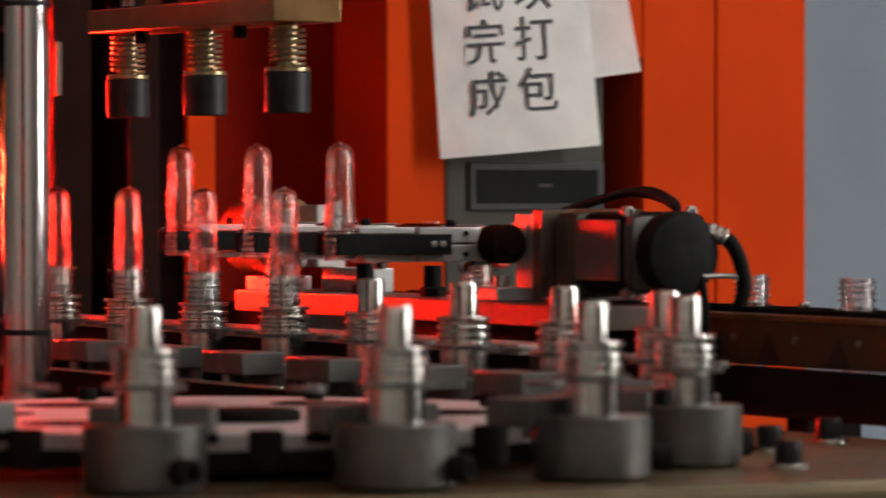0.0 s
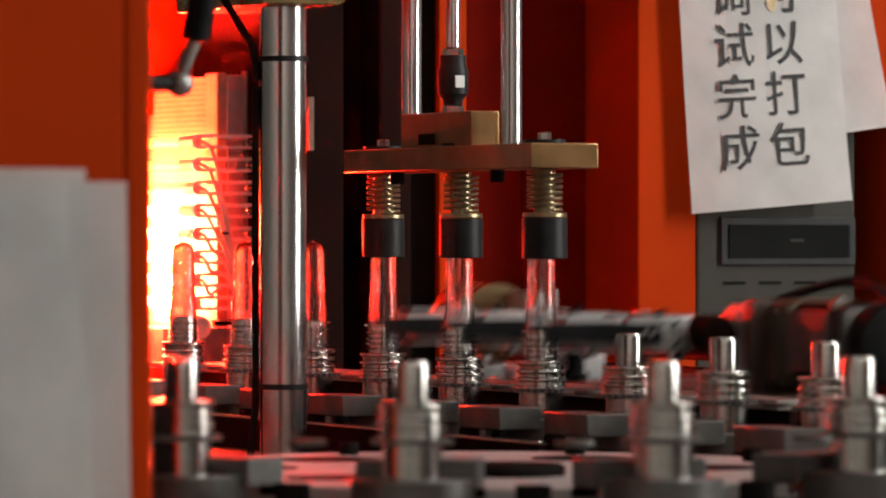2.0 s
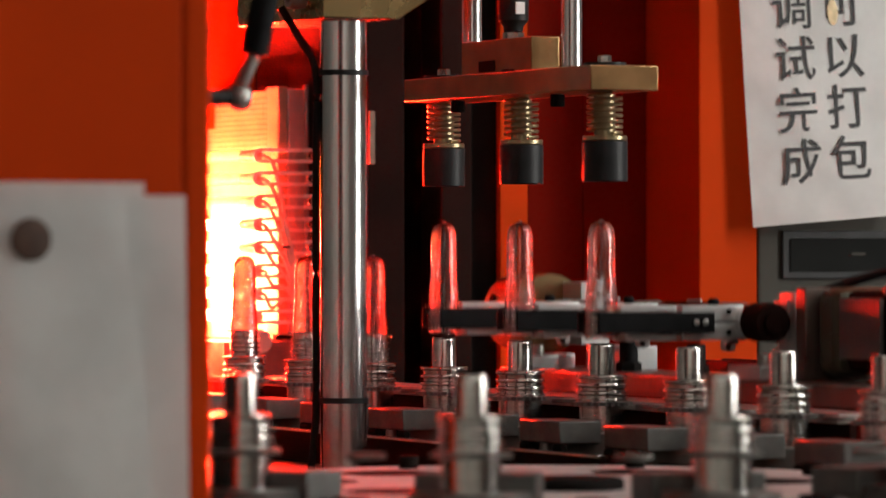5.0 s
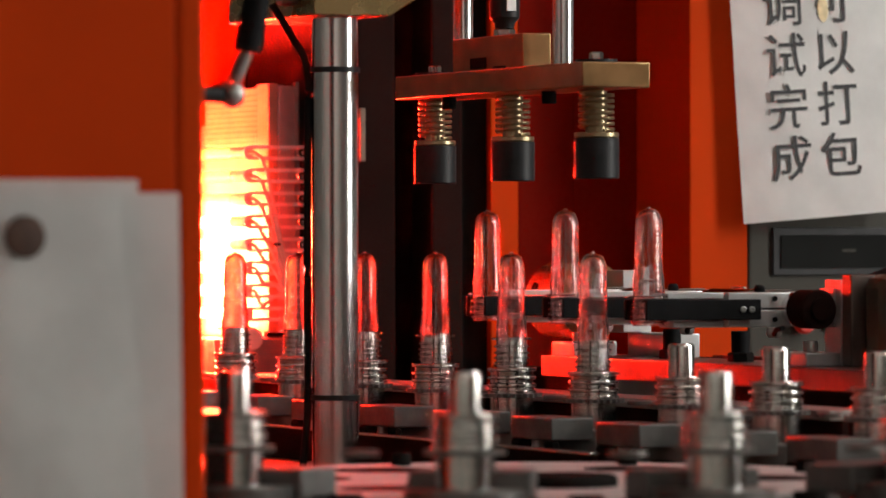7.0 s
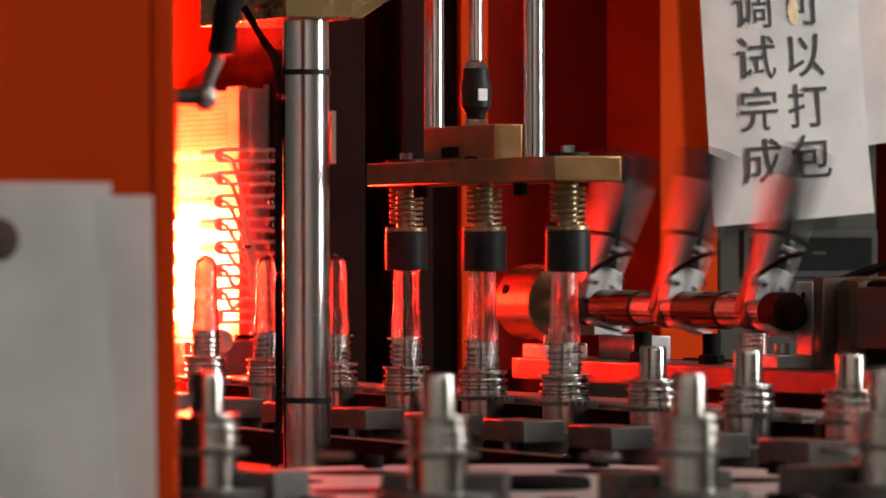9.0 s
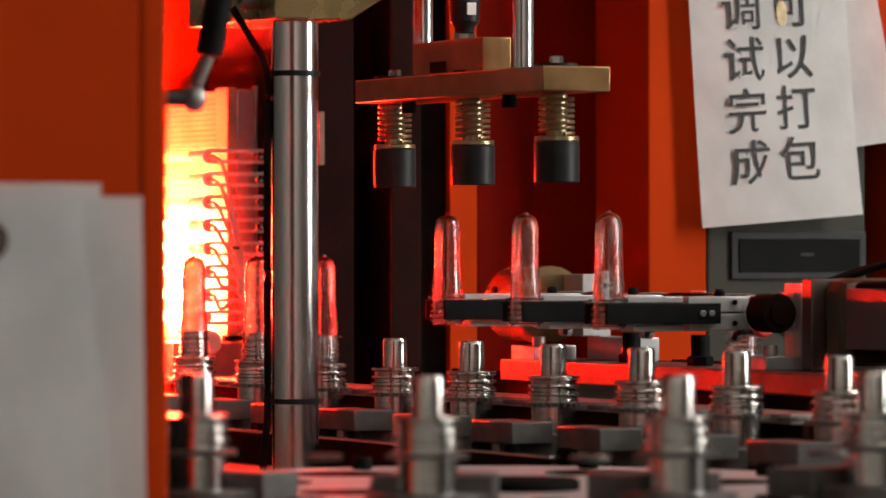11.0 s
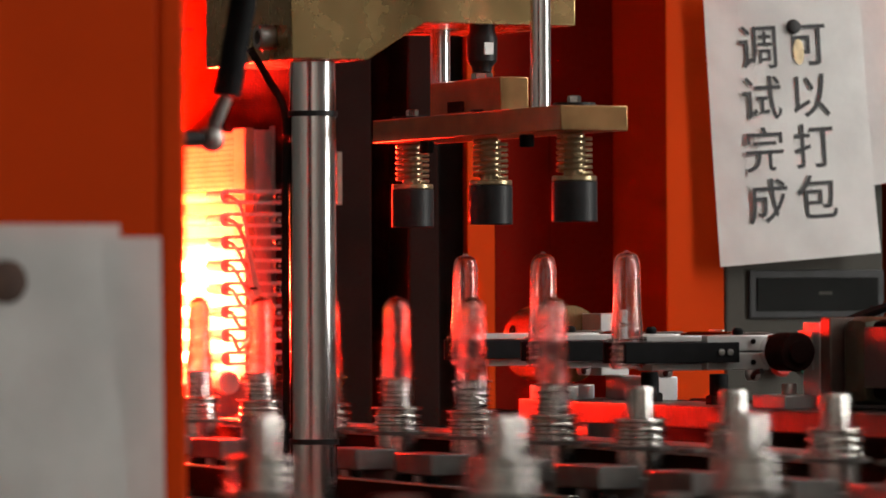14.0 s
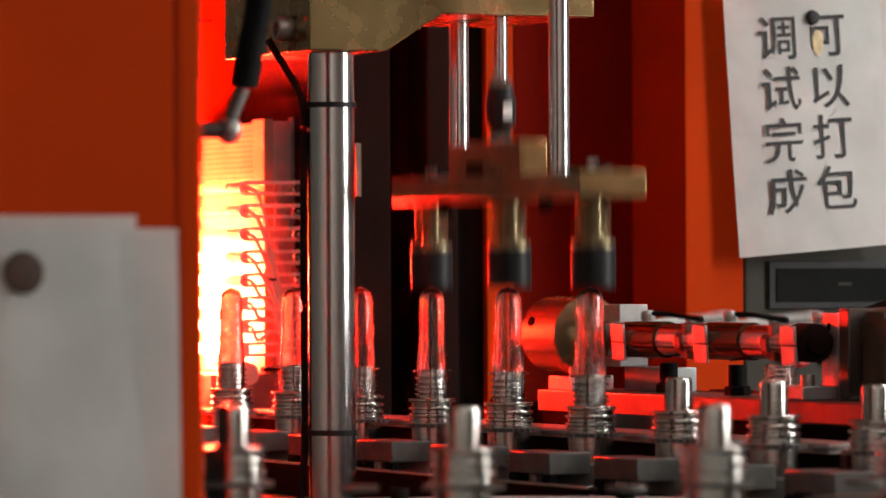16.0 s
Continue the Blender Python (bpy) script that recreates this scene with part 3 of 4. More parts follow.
        part("collar", lathe([(0, 0), (0.0152, 0), (0.0158, 0.0006), (0.0158, end - x - 0.0250), (0.0148, end - x - 0.0240), (0, end - x - 0.0240)], 44, None, pose(x + 0.0240, 0, 0, 0, 90, 0)), COLLAR if k < 2 else BROWN_PAINT, s, "brown zinc-plated collar")
        part("root_foot", box(x - 0.0038, x + 0.004, -0.004, 0.013, -0.0145, 0.0145, 0.001), BASE_ZINC, s)
        part("gripper_body", box(x - 0.0038, x + 0.013, -0.062, -0.0045, 0.0006, 0.0135, 0.001), ALU, s)
        part("gripper_body", box(x - 0.0038, x + 0.013, -0.062, -0.0045, -0.0145, -0.0006, 0.001), ALU, s)
        part("gripper_plate", box(x - 0.0125, x + 0.0125, -0.117, -0.0665, 0.0088, 0.0135, 0.0006), ALU, s)
        part("gripper_plate", box(x - 0.0125, x + 0.0125, -0.112, -0.0665, -0.0145, -0.0095, 0.0006), ALU, s)
        for z in (-0.0085, 0.0085):
            part("screw", socket_bolt(0.0022, 0.0016, None, pose(x + 0.0132, -0.02, z, 0, 90, 0)), BLACK_PAINT, s)
        for sd in (-1, 1):
            f0, f1 = (x + 0.0165, x + 0.0205) if sd > 0 else (x - 0.0205, x - 0.0165)
            fm = box(f0, f1, -0.14, -0.036, -0.0085, 0.0082, 0.0008)
            part("finger", fm, FINGER_BLACK, s, "black plastic gripper finger")
            for y in (-0.045, -0.053):
                part("finger_screw", socket_bolt(0.0026, 0.0012, None, pose(x + sd * 0.0207, y, 0.0, 0, 90 * sd, 0)), STEEL_DULL, s)
        fit = lathe([(0, 0), (0.0052, 0), (0.0062, 0.0015), (0.0062, 0.006), (0.0045, 0.0085), (0, 0.009)], 22, None, pose(x + 0.018, -0.023, -0.0146, 180, 0, 0))
        f = part("fitting", fit, ALU, s, "pale push-in air fitting")
        part("air_tube", tube_path(curve_points([(x + 0.0225, -0.025, -0.0205), (x + 0.035, -0.032, -0.0195), (x + 0.055, -0.041, -0.016), (x + 0.075, -0.046, -0.0145)], 8), 0.0022, 8), RUBBER, f)
        small = lathe([(0, 0), (0.0042, 0), (0.0046, 0.001), (0.0046, 0.004), (0.003, 0.006), (0, 0.006)], 18, None, pose(x + 0.006, -0.03, 0.0136))
        part("fitting", small, RUBBER, s, "small black air fitting")
        if k < 2:
            part("sleeve", rod((x + 0.0985, 0, 0), (x + PITCH + 0.0235, 0, 0), 0.0142, 40), CHROME, s, "bright sleeve on the shaft")
    return g, s


# ---------------------------------------------------------------- feed rail
def build_feed_rail():
    r = thing("feed_rail", "brown feed rail with black rims for hanging preforms", "rail")
    for y0, y1 in ((QUEUE_Y - 0.024, QUEUE_Y - 0.0155), (QUEUE_Y + 0.0155, QUEUE_Y + 0.024)):
        part("rim", box(-0.1, 2.5, y0, y1, 0.966, 0.9762, 0.001), BLACK_PAINT, r)
    part("side_plate", box(0.40, 2.5, QUEUE_Y - 0.034, QUEUE_Y - 0.0245, 0.932, 0.972, 0.0015), DARK_ZINC, r, "brown side plate")
    # the black sheet takes the place of the shade below the gripper
    part("side_plate", box(-0.45, 0.3995, QUEUE_Y - 0.040, QUEUE_Y - 0.034, TABLE_Z, 0.961, 0.0015), BLACK_PAINT, r, "black sheet added for the dark gap below the gripper")
    part("side_plate", box(0.40, 2.5, QUEUE_Y + 0.0245, QUEUE_Y + 0.034, 0.932, 0.972, 0.0015), DARK_ZINC, r, "brown side plate")
    part("beam", box(0.40, 2.5, QUEUE_Y - 0.04, QUEUE_Y - 0.034, 0.893, 0.9315, 0.0015), BLACK_PAINT, r, "black lower beam")
    # orange light along the upper edge, put in as a brighter strip
    part("lit_or_worn_edge", box(0.40, 2.5, QUEUE_Y - 0.0354, QUEUE_Y - 0.0342, 0.9675, 0.9712, 0.0004), PRESS_ZINC, r, "brighter strip for the lit upper edge")
    for x in (0.62, 0.76, 1.0, 1.7, 2.3):
        part("post", box(x, x + 0.03, QUEUE_Y - 0.03, QUEUE_Y + 0.02, 0.0, 0.8925, 0.001), BLACK_PAINT, r)
    for k in range(6):
        part("screw", socket_bolt(0.003, 0.002, None, pose(0.55 + 0.09 * k, QUEUE_Y - 0.0342, 0.953, 90, 0, 0)), STEEL_DULL, r)
        part("rim_screw", socket_bolt(0.004, 0.004, None, pose(0.48 + 0.075 * k, QUEUE_Y - 0.02, 0.9775)), STEEL, r)
    for x in (0.60, 0.70):
        tri = prism([(-0.016, 0.0), (0.016, 0.0), (0.0, 0.022)], 0, 0.0006, 0)
        tri.transform(Matrix.Translation((x, QUEUE_Y - 0.0347, 0.934)) @ pose(0, 0, 0, 0, 0, -90))
        part("warning_mark", tri, WARN_BLACK, r)


# ---------------------------------------------------------------- oven
def build_oven():
    o = thing("infrared_oven", "infrared oven bank with glowing quartz lamps and ceramic holders", "oven")
    zs = [1.0085 + 0.0229 * k for k in range(8)]
    part("end_plate", box(-0.668, -0.66, 0.148, 0.17, 0.98, 1.24, 0.001), STEEL_DULL, o)
    part("edge_strip", box(-0.69, -0.659, 0.118, 0.1285, 0.99, 1.238, 0.001), REFLECTOR, o, "yellow-lit reflector edge")
    part("end_strip", box(-0.672, -0.6595, 0.129, 0.1475, 0.99, 1.236, 0.001), ALU, o)
    refl = part("reflector", box(-1.6, -0.692, 0.126, 0.129, 0.985, 1.235, 0.0), REFLECTOR, o, "perforated reflector sheet")
    holes = bmesh.new()
    for i in range(30):
        for j in range(11):
            x, z = -0.70 - 0.0085 * i, 1.176 + 0.0052 * j
            vs = [holes.verts.new((x + 0.002 * math.cos(a), 0.1257, z + 0.0012 * math.sin(a))) for a in [k * math.pi / 3 for k in range(6)]]
            holes.faces.new(vs)
    part("perforation", holes, BROWN_PAINT, refl)
    for z in zs:
        lamp = part("quartz_lamp", rod((-1.6, 0.092, z), (-0.69, 0.092, z), 0.0052, 14), LAMP_HOT if z < 1.12 else LAMP_WARM, o, "glowing quartz heating lamp")
        part("lamp_cap", rod((-0.6895, 0.092, z), (-0.648, 0.092, z), 0.0056, 14), CERAMIC, o, "white ceramic lamp cap")
        part("holder_clip", hairpin(0.0925, 0.151, z, 0.0055, 0.0017, -0.6465, -0.643), CLIP, o, "dull steel lamp clip")
        part("holder_screw", socket_bolt(0.0045, 0.006, None, pose(-0.645, 0.146, z, 0, 90, 0)), STEEL, o)
    for k, z in enumerate(zs[1:]):
        y1 = 0.128 + 0.0012 * k
        part("lamp_wire", tube_path(curve_points([(-0.648, 0.092, z), (-0.639, 0.0955, z - 0.001), (-0.635, 0.101 + 0.0006 * k, z - 0.014), (-0.634, 0.5 * (0.101 + y1), 0.5 * (z + 1.02)), (-0.634, y1, 1.019), (-0.637, y1 + 0.002, 1.0)], 8), 0.0019, 8), WIRE, o, "pale heat-proof lamp wire")
    part("wire_tie", tube_path([(-0.6325, 0.1115 + 0.002 * k, 1.077 + 0.0012 * (k % 2)) for k in range(5)], 0.0016, 6), BLACK, o, "dark wire tie")
    part("floor_plate", box(-1.6, -0.66, 0.06, 0.17, 0.93, 0.984, 0.001), STEEL_DULL, o)
    # two black sheets added to stop red lamp light on columns and panels
    part("light_shield", box(-1.6, -0.552, 0.1705, 0.1755, 0.888, 1.5, 0.001), BLACK_PAINT, o, "black sheet added to hold lamp light off the columns")
    part("light_shield", box(-0.72, -0.585, 0.1515, 0.1545, 0.985, 1.26, 0.0), BLACK_PAINT, o, "black sheet added to hold lamp light off the columns")
    part("insulator", lathe([(0, 0), (0.011, 0), (0.012, 0.004), (0.011, 0.016), (0, 0.018)], 24, None, pose(-0.62, 0.078, 0.985, 0, 90, 0)), CERAMIC, o)
    # second bank added out of sight across the chain to redden the gripper
    far = thing("infrared_oven", "unseen lamp bank added across the chain for more red light", "oven")
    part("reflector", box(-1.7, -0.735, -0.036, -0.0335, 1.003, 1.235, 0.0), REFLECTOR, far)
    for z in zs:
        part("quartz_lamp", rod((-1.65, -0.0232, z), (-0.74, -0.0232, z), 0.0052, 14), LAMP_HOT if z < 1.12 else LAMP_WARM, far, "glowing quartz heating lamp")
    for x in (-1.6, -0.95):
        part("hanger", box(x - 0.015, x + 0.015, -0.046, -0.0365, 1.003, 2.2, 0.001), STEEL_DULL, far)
    # sheets added out of sight so that oven light does not stray sideways
    guard = thing("stray_light_guard", "unseen black sheets added to catch stray oven light", "guard")
    part("guard_sheet", box(-1.7, -0.68, -0.125, -0.12, TABLE_Z, 1.45, 0.0), BLACK_PAINT, guard)
    part("guard_sheet", box(-1.7, -0.86, -0.125, -0.12, 1.4505, 2.195, 0.0), BLACK_PAINT, guard)
    part("guard_end", box(-1.735, -1.705, -0.125, 0.2, TABLE_Z, 2.195, 0.0), BLACK_PAINT, guard)
    part("guard_foot", box(-1.7, -0.68, -0.14, -0.1255, TABLE_Z, 0.9, 0.001), BLACK_PAINT, guard)
    hood = thing("oven_hood", "orange oven hood panel lit red by the lamps", "machine panel")
    part("panel", box(-0.86, -0.85, 0.0, 0.24, 1.2, 1.9, 0.001), ORANGE, hood)
    for z, y0, y1 in ((1.262, 0.185, 0.215), (1.30, 0.09, 0.12), (1.345, 0.1, 0.14)):
        part("slot", box(-0.8497, -0.849, y0, y1, z, z + 0.003, 0), BLACK_PAINT, hood)


def build_strut():
    s = thing("gas_strut", "black gas strut with a steel ball end", "strut")
    a, b = Vector((0.735, -0.4603, 1.284)), Vector((0.7299, -0.4728, 1.2077))
    part("cylinder", rod(a + (a - b) * 4, b, 0.0092, 26), RUBBER, s, "black strut tube")
    part("rod", rod(b, (0.7266, -0.481, 1.187), 0.0045, 18), STEEL_DULL, s)
    bm = bmesh.new()
    bmesh.ops.create_uvsphere(bm, u_segments=20, v_segments=12, radius=0.0092, matrix=Matrix.Translation((0.7262, -0.4825, 1.1785)))
    rounded(bm)
    part("ball_end", bm, STEEL_DULL, s)
    part("stud", rod((0.7262, -0.4825, 1.1785), (0.745, -0.6895, 1.1785), 0.0055, 14), BLACK, s)


# ---------------------------------------------------------------- chain track, wheel and table
def build_track():
    t = thing("machine_table", "oily brown machined table under the chain", "machine table")
    part("table_top", box(-1.75, 1.225, -1.2, 0.225, TABLE_Z - 0.04, TABLE_Z, 0.003), TABLE, t)
    part("apron", box(1.2255, 1.236, -1.2, 0.225, TABLE_Z - 0.12, TABLE_Z - 0.004, 0.002), TABLE, t)
    f = part("machine_plinth", box(-1.73, 1.2, -1.18, 0.2, 0.0, TABLE_Z - 0.0405, 0.003), ORANGE)
    tagged(f, "orange painted machine base", "machine base")
    r = thing("chain_rail", "dark steel chain rail with a bright worn top edge", "rail")
    part("web", box(-1.7, 0.45, -0.074, -0.068, TABLE_Z, 0.9145, 0.0008), BROWN_PAINT, r)
    part("lit_or_worn_edge", box(-1.7, 0.45, -0.0755, -0.067, 0.9147, 0.9172, 0.0006), STEEL, r, "bright worn steel edge")
    part("back_web", box(-1.7, 0.62, 0.05, 0.056, TABLE_Z, 0.9445, 0.0008), BROWN_PAINT, r)
    part("back_plate", box(-0.55, 0.62, 0.040, 0.087, 0.945, 0.9525, 0.0008), STEEL_DULL, r, "dull steel guide plate")
    for x, y in ((0.862, 0.16), (1.0995, -0.0234), (0.931, 0.0674)):
        b = thing("table_bolt", "black socket-head bolt on a bright washer in the table", "bolt", "bolts in the table", at=pose(x, y, TABLE_Z))
        part("washer", lathe([(0, 0), (0.0135, 0), (0.0135, 0.0022), (0.0125, 0.003), (0, 0.003)], 28), STEEL, b, "bright steel washer")
        part("head", socket_bolt(0.0092, 0.015, None, pose(0, 0, 0.003)), BLACK, b)
    w = thing("turntable", "grey steel turntable with round holes inside the chain", "turntable", at=pose(WHEEL_C[0], WHEEL_C[1], 0))
    holes = [(0.155, a) for a in (20, 65, 126, 195, 245, 300)]
    disc = lathe([(0, 0.908), (0.25, 0.908), (0.251, 0.909), (0.251, 0.919), (0.25, 0.92), (0, 0.92)], 72)
    part("disc", disc, PINK_PLATE, w)
    for k, (r0, a) in enumerate(holes):
        x, y = r0 * math.cos(radians(a)), r0 * math.sin(radians(a))
        part("hole_rim", lathe([(0, 0.9202), (0.036, 0.9202), (0.036, 0.9206), (0, 0.9206)], 36), BLACK_PAINT, w, at=pose(x, y, 0))
    part("cover_cap", lathe([(0, 0.9202), (0.036, 0.9202), (0.036, 0.926), (0.033, 0.928), (0, 0.928)], 48), BLACK_PAINT, w, at=pose(0.097, -0.023, 0))
    part("axle", lathe([(0, TABLE_Z), (0.05, TABLE_Z), (0.05, 0.9078), (0, 0.9078)], 40), STEEL_DULL, w)
    for k in range(8):
        a = radians(k * 45)
        part("hub_bolt", socket_bolt(0.007, 0.009, None, pose(0.21 * math.cos(a), 0.21 * math.sin(a), 0.9202)), BLACK_PAINT, w)


def build_mandrel():
    m = thing("mandrel_carrier", "steel mandrel on a round dark carrier of the chain", "mandrel", "mandrels on the chain")
    z = 0.0  # origin at pin-top height
    pin = [(0, 0), (0.0092, 0), (0.0102, -0.0012), (0.0105, -0.003), (0.0105, -0.025), (0, -0.025)]
    part("pin", lathe(pin, 32), STEEL, m)
    col = [(0, -0.0252), (0.0202, -0.0252), (0.0207, -0.0258), (0.0207, -0.0272), (0.0200, -0.0280), (0.0182, -0.0286), (0.0180, -0.0318), (0.0204, -0.0326), (0.0206, -0.0334), (0.0204, -0.0344), (0.0180, -0.0352), (0.0180, -0.0376), (0.0204, -0.0386), (0.0206, -0.0396), (0.0204, -0.0408), (0.0190, -0.0416), (0.0190, -0.0440), (0.0207, -0.0446), (0.0207, -0.0465), (0, -0.0465)]
    part("collar", lathe(col, 36), STEEL, m, "ribbed steel collar")
    teeth = bmesh.new()
    n, ro, ri = 26, 0.0252, 0.0222
    top, bot = [], []
    for k in range(n * 2):
        r = ro if k % 2 else ri
        for a in (-0.25, 0.25):
            an = 2 * math.pi * (k + a) / (2 * n)
            top.append(teeth.verts.new((r * math.cos(an), r * math.sin(an), -0.0467)))
            bot.append(teeth.verts.new((r * math.cos(an), r * math.sin(an), -0.0497)))
    teeth.faces.new(top)
    teeth.faces.new(bot[::-1])
    for k in range(len(top)):
        teeth.faces.new((top[k], bot[k], bot[(k + 1) % len(top)], top[(k + 1) % len(top)]))
    bmesh.ops.recalc_face_normals(teeth, faces=teeth.faces[:])
    part("gear", teeth, BASE_STEEL, m, "thin dark toothed gear", smooth=False)
    part("sleeve", lathe([(0, -0.0499), (0.0182, -0.0499), (0.0182, -0.0708), (0, -0.0708)], 32), STEEL, m)
    part("carrier", lathe([(0, -0.071), (0.0362, -0.071), (0.0372, -0.072), (0.0372, -0.108), (0.0355, -0.1105), (0, -0.1105)], 40), BASE_STEEL, m, "round oily dark carrier")
    part("link_plate", box(-0.0372, 0.0372, -0.0555, -0.0185, -0.0785, -0.0605, 0.0015), LINK, m, "flat grey chain link plate")
    part("roller", rod((0.0762, -0.02, -0.1), (0.0762, -0.02, -0.075), 0.011, 20), BLACK_PAINT, m)
    part("idler", lathe([(0, -0.0505), (0.0115, -0.0505), (0.012, -0.05), (0.012, -0.0475), (0.0115, -0.047), (0, -0.047)], 24), BASE_STEEL, m, "thin dark idler disc", at=pose(0.062, 0.012, 0))
    part("chain_plate", box(-0.01, 0.1624, -0.034, -0.026, -0.1, -0.088, 0.001), BLACK_PAINT, m)
    part("side_bolt", socket_bolt(0.0085, 0.014, None, pose(-0.0245, 0.0265, -0.098, -90, 0, 43)), BLACK_PAINT, m)
    for k in (-1, 1):
        part("clip", rod((k * 0.03 - 0.008, -0.052, -0.082), (k * 0.03 + 0.008, -0.052, -0.082), 0.0035, 10), BLACK_PAINT, m)
    part("clip_pin", rod((0.0, -0.05, -0.088), (0.0, -0.05, -0.0786), 0.0045, 12), STEEL_DULL, m)
    return m


def build_preform():
    p = thing("preform", "clear plastic bottle preform standing neck down", "preform", "bottle preforms")
    # hollow: outside up to the tip, then the bore back down
    prof = [(0.0109, 0.0), (0.0128, 0.0), (0.0128, 0.0225), (0.0164, 0.0226), (0.0168, 0.0235), (0.0164, 0.0245), (0.0128, 0.0247), (0.0129, 0.029), (0.0126, 0.036), (0.0117, 0.044), (0.0113, 0.052), (0.0111, 0.080), (0.0104, 0.0865), (0.0086, 0.0912), (0.0055, 0.0938), (0.002, 0.0945), (0.0016, 0.0958), (0, 0.096),
            (0, 0.0922), (0.0048, 0.0910), (0.0073, 0.0884), (0.0087, 0.0845), (0.0093, 0.078), (0.0095, 0.052), (0.0100, 0.043), (0.0108, 0.033), (0.0109, 0.024), (0.0109, 0.0)]
    body = lathe(prof, 64)
    bmesh.ops.remove_doubles(body, verts=body.verts[:], dist=1e-6)
    rounded(body)
    part("body", body, PET, p)
    for z in (0.0035, 0.0077, 0.0119, 0.0172):
        part("thread_ridge", lathe([(0.01285, z - 0.0013), (0.0147, z - 0.0006), (0.0149, z), (0.0147, z + 0.0006), (0.01285, z + 0.0013), (0.01285, z - 0.0013)], 48), PET, p)
    return p


# ---------------------------------------------------------------- times of the machine's cycle
STARTS = [0.195, 3.64, 7.072, 10.49, 13.925]


def clamp(u):
    return max(0.0, min(1.0, u))


def ease(u):
    u = clamp(u)
    return u * u * (3 - 2 * u)


def chain_shift(t):
    return 3.0 * sum(ease((t - c) / 0.5) for c in STARTS)


def chain_pose(n):
    """The carrier's pose at chain index n: straight run, wheel, straight run back."""
    half = TEETH / 2
    if n <= TANGENT:
        return pose(n * PITCH, 0, PIN_TOP)
    if n <= TANGENT + half:
        a = (n - TANGENT) * 2 * math.pi / TEETH
        return pose(WHEEL_C[0] + WHEEL_R * math.sin(a), WHEEL_C[1] + WHEEL_R * math.cos(a), PIN_TOP, 0, 0, -math.degrees(a))
    return pose(WHEEL_C[0] - (n - TANGENT - half) * PITCH, WHEEL_C[1] - WHEEL_R, PIN_TOP, 0, 0, -180)


def chain_times():
    ts = [0.0]
    for c in STARTS:
        ts += [c + 0.5 * k / 6 for k in range(7)]
    return ts + [16.0]


def gripper_state(t):
    """Slide to -y, drop, and turn (0: arms over the chain, 180: folded back) of the gripper at time t."""
    slide = drop = 0.0
    turn = 0.0
    for c in [STARTS[0] - 3.45, *STARTS]:
        if c + 1.05 <= t <= c + 3.5:
            slide = 0.05 * (ease((t - c - 1.05) / 0.3) - ease((t - c - 1.77) / 0.15))
            drop = 0.036 * (ease((t - c - 1.28) / 0.27) - ease((t - c - 1.76) / 0.15) + ease((t - c - 2.18) / 0.2) - ease((t - c - 2.76) / 0.18))
            turn = 180 * (1 - (1 - clamp((t - c - 1.82) / 0.3)) ** 2 - clamp((t - c - 2.82) / 0.28) ** 1.6)
    return slide, drop, turn


def gripper_matrix(t):
    slide, drop, turn = gripper_state(t)
    return Matrix.Translation(SHAFT + Vector((0, -slide, -drop)))


def gripper_times():
    ts = {0.0, 16.0}
    for c in STARTS:
        for a, b, n in ((1.05, 1.35, 4), (1.28, 1.55, 4), (1.74, 2.14, 12), (2.18, 2.38, 3), (2.76, 3.14, 11)):
            ts |= {round((c + a + (b - a) * k / n) * 30) / 30 for k in range(n + 1)}
    return sorted(t for t in ts if 0 <= t <= 16)


def press_drop(t):
    return 0.0725 * sum(ease((t - c - 1.5) / 0.1) - ease((t - c - 2.04) / 0.13) for c in STARTS)


def press_times():
    ts = {0.0, 16.0}
    for c in STARTS:
        ts |= {c + d for d in (1.5, 1.534, 1.567, 1.6, 2.04, 2.084, 2.128, 2.172)}
    return sorted(t for t in ts if 0 <= t <= 16)


def queue_x(k, t):
    """How far the waiting row has moved on towards the pick-up place."""
    s = 0.0
    for c in STARTS[:4]:
        s += 0.064 * ease((t - c - 2.2) / 0.4) + 0.3932 * ease((t - c - 3.2) / 0.6)
    return 0.064 + k * PITCH - s


build_hall()
build_cabinet()
build_control_box()
build_notice()
build_front_cover()
build_station()
PRESSER = build_presser()
GRIPPER, ARM_SHAFT = build_gripper()
build_feed_rail()
build_oven()
build_strut()
build_track()

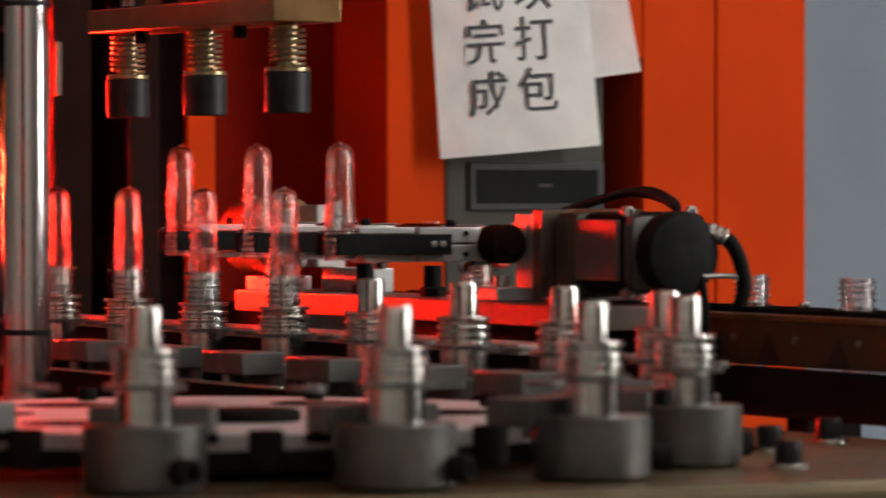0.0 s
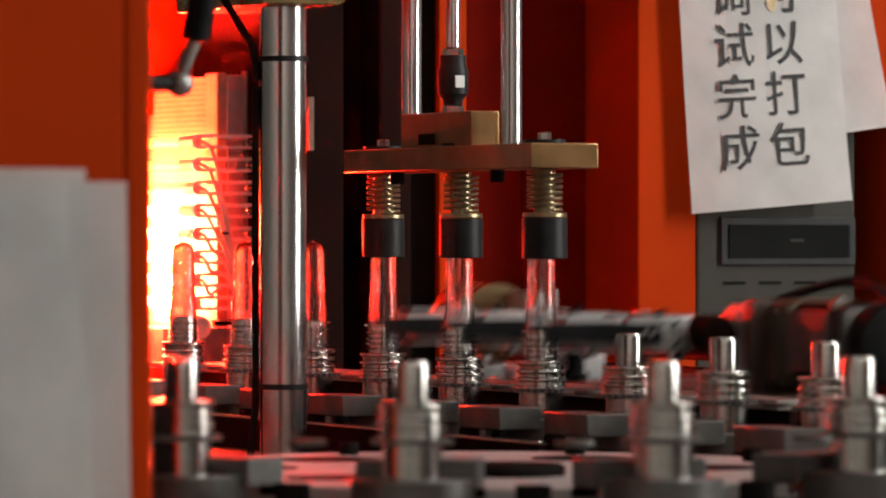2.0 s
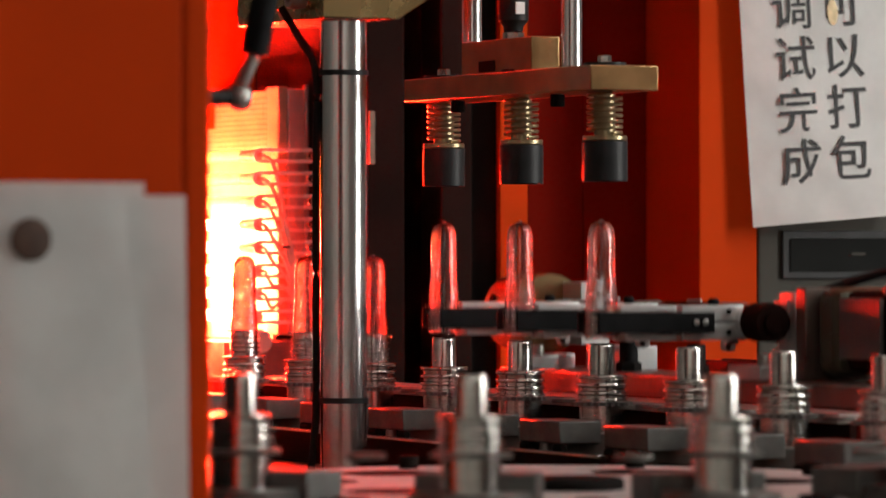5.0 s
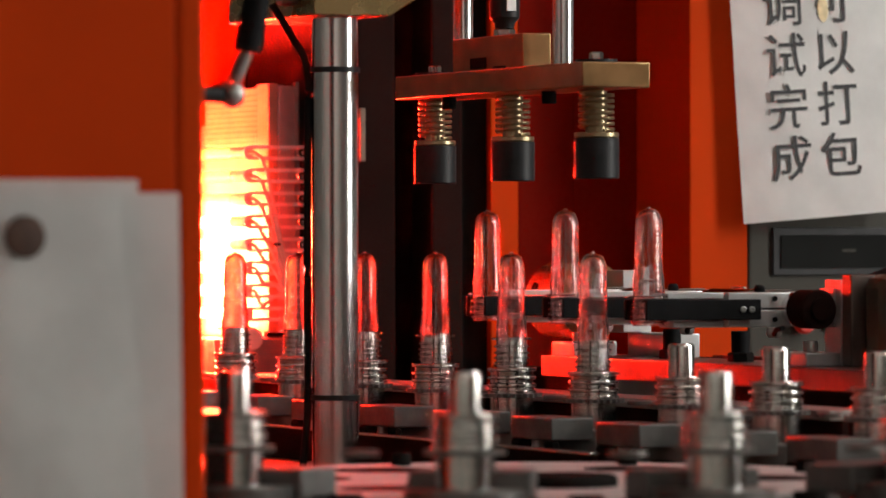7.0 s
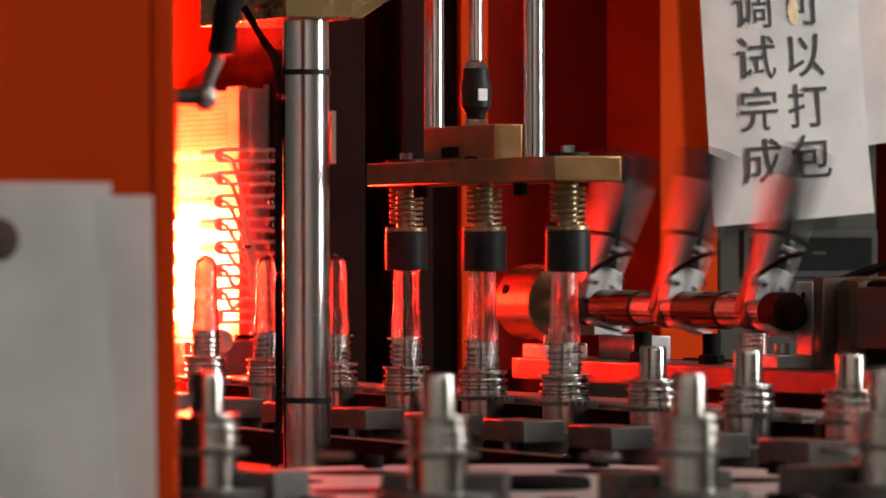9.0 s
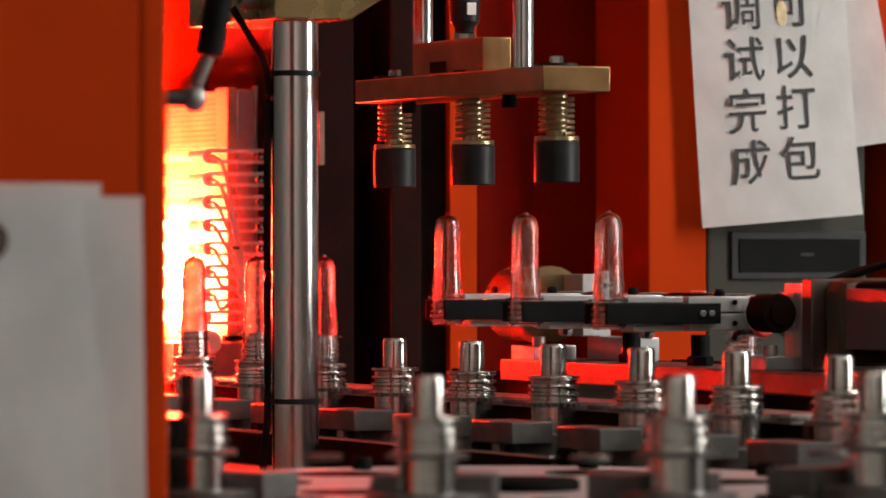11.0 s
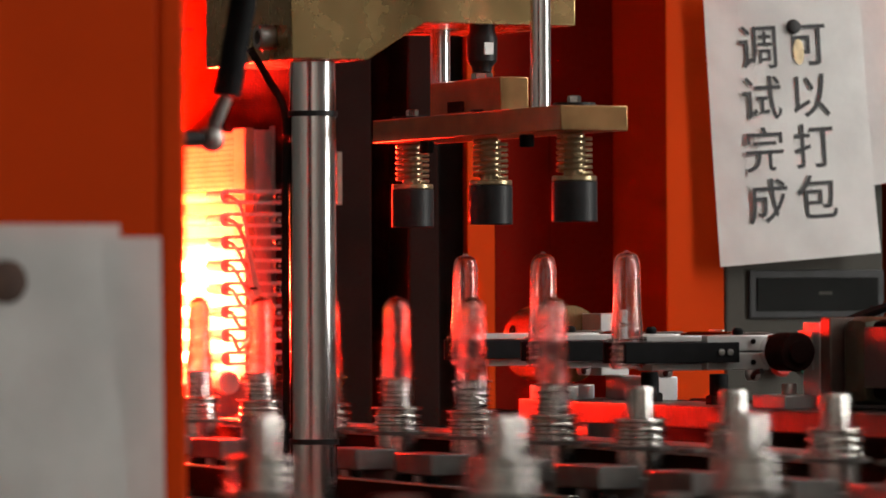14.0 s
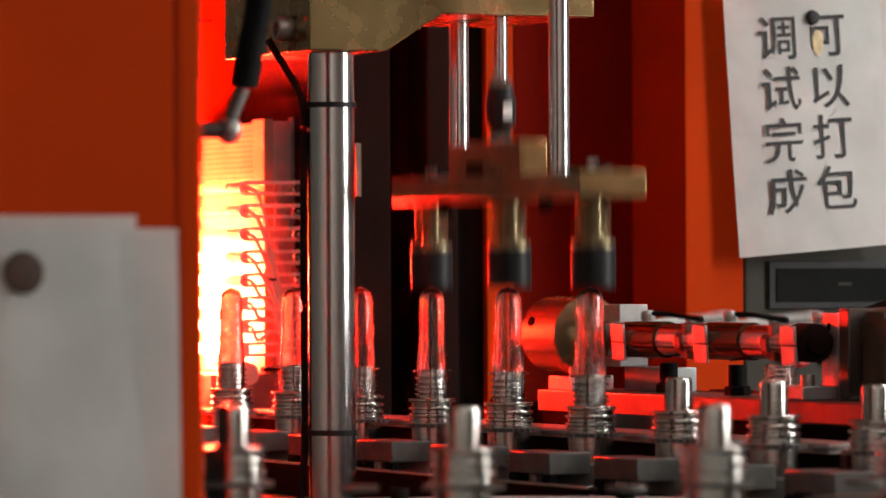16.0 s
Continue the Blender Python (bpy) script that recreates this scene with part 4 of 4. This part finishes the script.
MANDRELS = [(-5, build_mandrel())]
for i in range(-4, 28):
    MANDRELS.append((i, copy_thing(MANDRELS[0][1], chain_pose(i))))
FIRST = build_preform()
CHAINED = [(-5, FIRST)] + [(i, copy_thing(FIRST, Matrix())) for i in range(-4, 3)]
HELD = []
for s in range(6):
    for i in range(3):
        HELD.append((s, i, copy_thing(FIRST, Matrix())))

HOLD = Vector((0, -ARM, 1.011 - SHAFT.z))


def held_pose(i, t):
    turn = gripper_state(t)[2]
    return gripper_matrix(t) @ pose(i * PITCH, 0, 0, -turn, 0, 0) @ Matrix.Translation(HOLD)


def queue_pose(k, t):
    return pose(queue_x(k, t), 0, 0) @ Matrix.Translation(SHAFT) @ pose(0, 0, -0.036, -180, 0, 0) @ Matrix.Translation(HOLD)


def motions():
    for n, ob in MANDRELS:
        walk(ob, [(t, chain_pose(n - chain_shift(t))) for t in chain_times()])
    for n, ob in CHAINED:
        walk(ob, [(t, chain_pose(n - chain_shift(t)) @ pose(0, 0, SEAT_Z - PIN_TOP)) for t in chain_times()])
    walk(PRESSER, [(t, pose(0, 0, -press_drop(t))) for t in press_times()])
    gt = gripper_times()
    walk(GRIPPER, [(t, gripper_matrix(t)) for t in gt])
    walk(ARM_SHAFT, [(t, pose(0, 0, 0, -gripper_state(t)[2], 0, 0)) for t in gt])
    qt = sorted({0.0, 16.0} | {round((c + d) * 30) / 30 for c in STARTS[:4] for d in (2.2, 2.4, 2.6, 3.2, 3.4, 3.6, 3.8) if c + d <= 16})
    ct = chain_times()
    for s, i, ob in HELD:
        pick = -1.0 if s == 0 else (STARTS[s - 1] + 2.74 if s < 5 else 99)
        place = STARTS[s] + 1.74 if s < 5 else 99
        rows = {}
        for t in qt:
            if t < pick:
                rows[t] = queue_pose(i + 3 * (s - 1), t)
        for t in gt:
            if pick <= t <= place:
                rows[t] = held_pose(i, t)
        if s < 5:
            for t in ct:
                if t > place:
                    rows[t] = chain_pose(i - (chain_shift(t) - 3 * (s + 1))) @ pose(0, 0, SEAT_Z - PIN_TOP)
            rows[round(place * 30) / 30] = held_pose(i, round(place * 30) / 30 - 0.02)
            if s:
                rows[round((pick - 0.04) * 30) / 30] = queue_pose(i + 3 * (s - 1), pick)
        walk(ob, sorted(rows.items(), key=lambda r: r[0]))


motions()
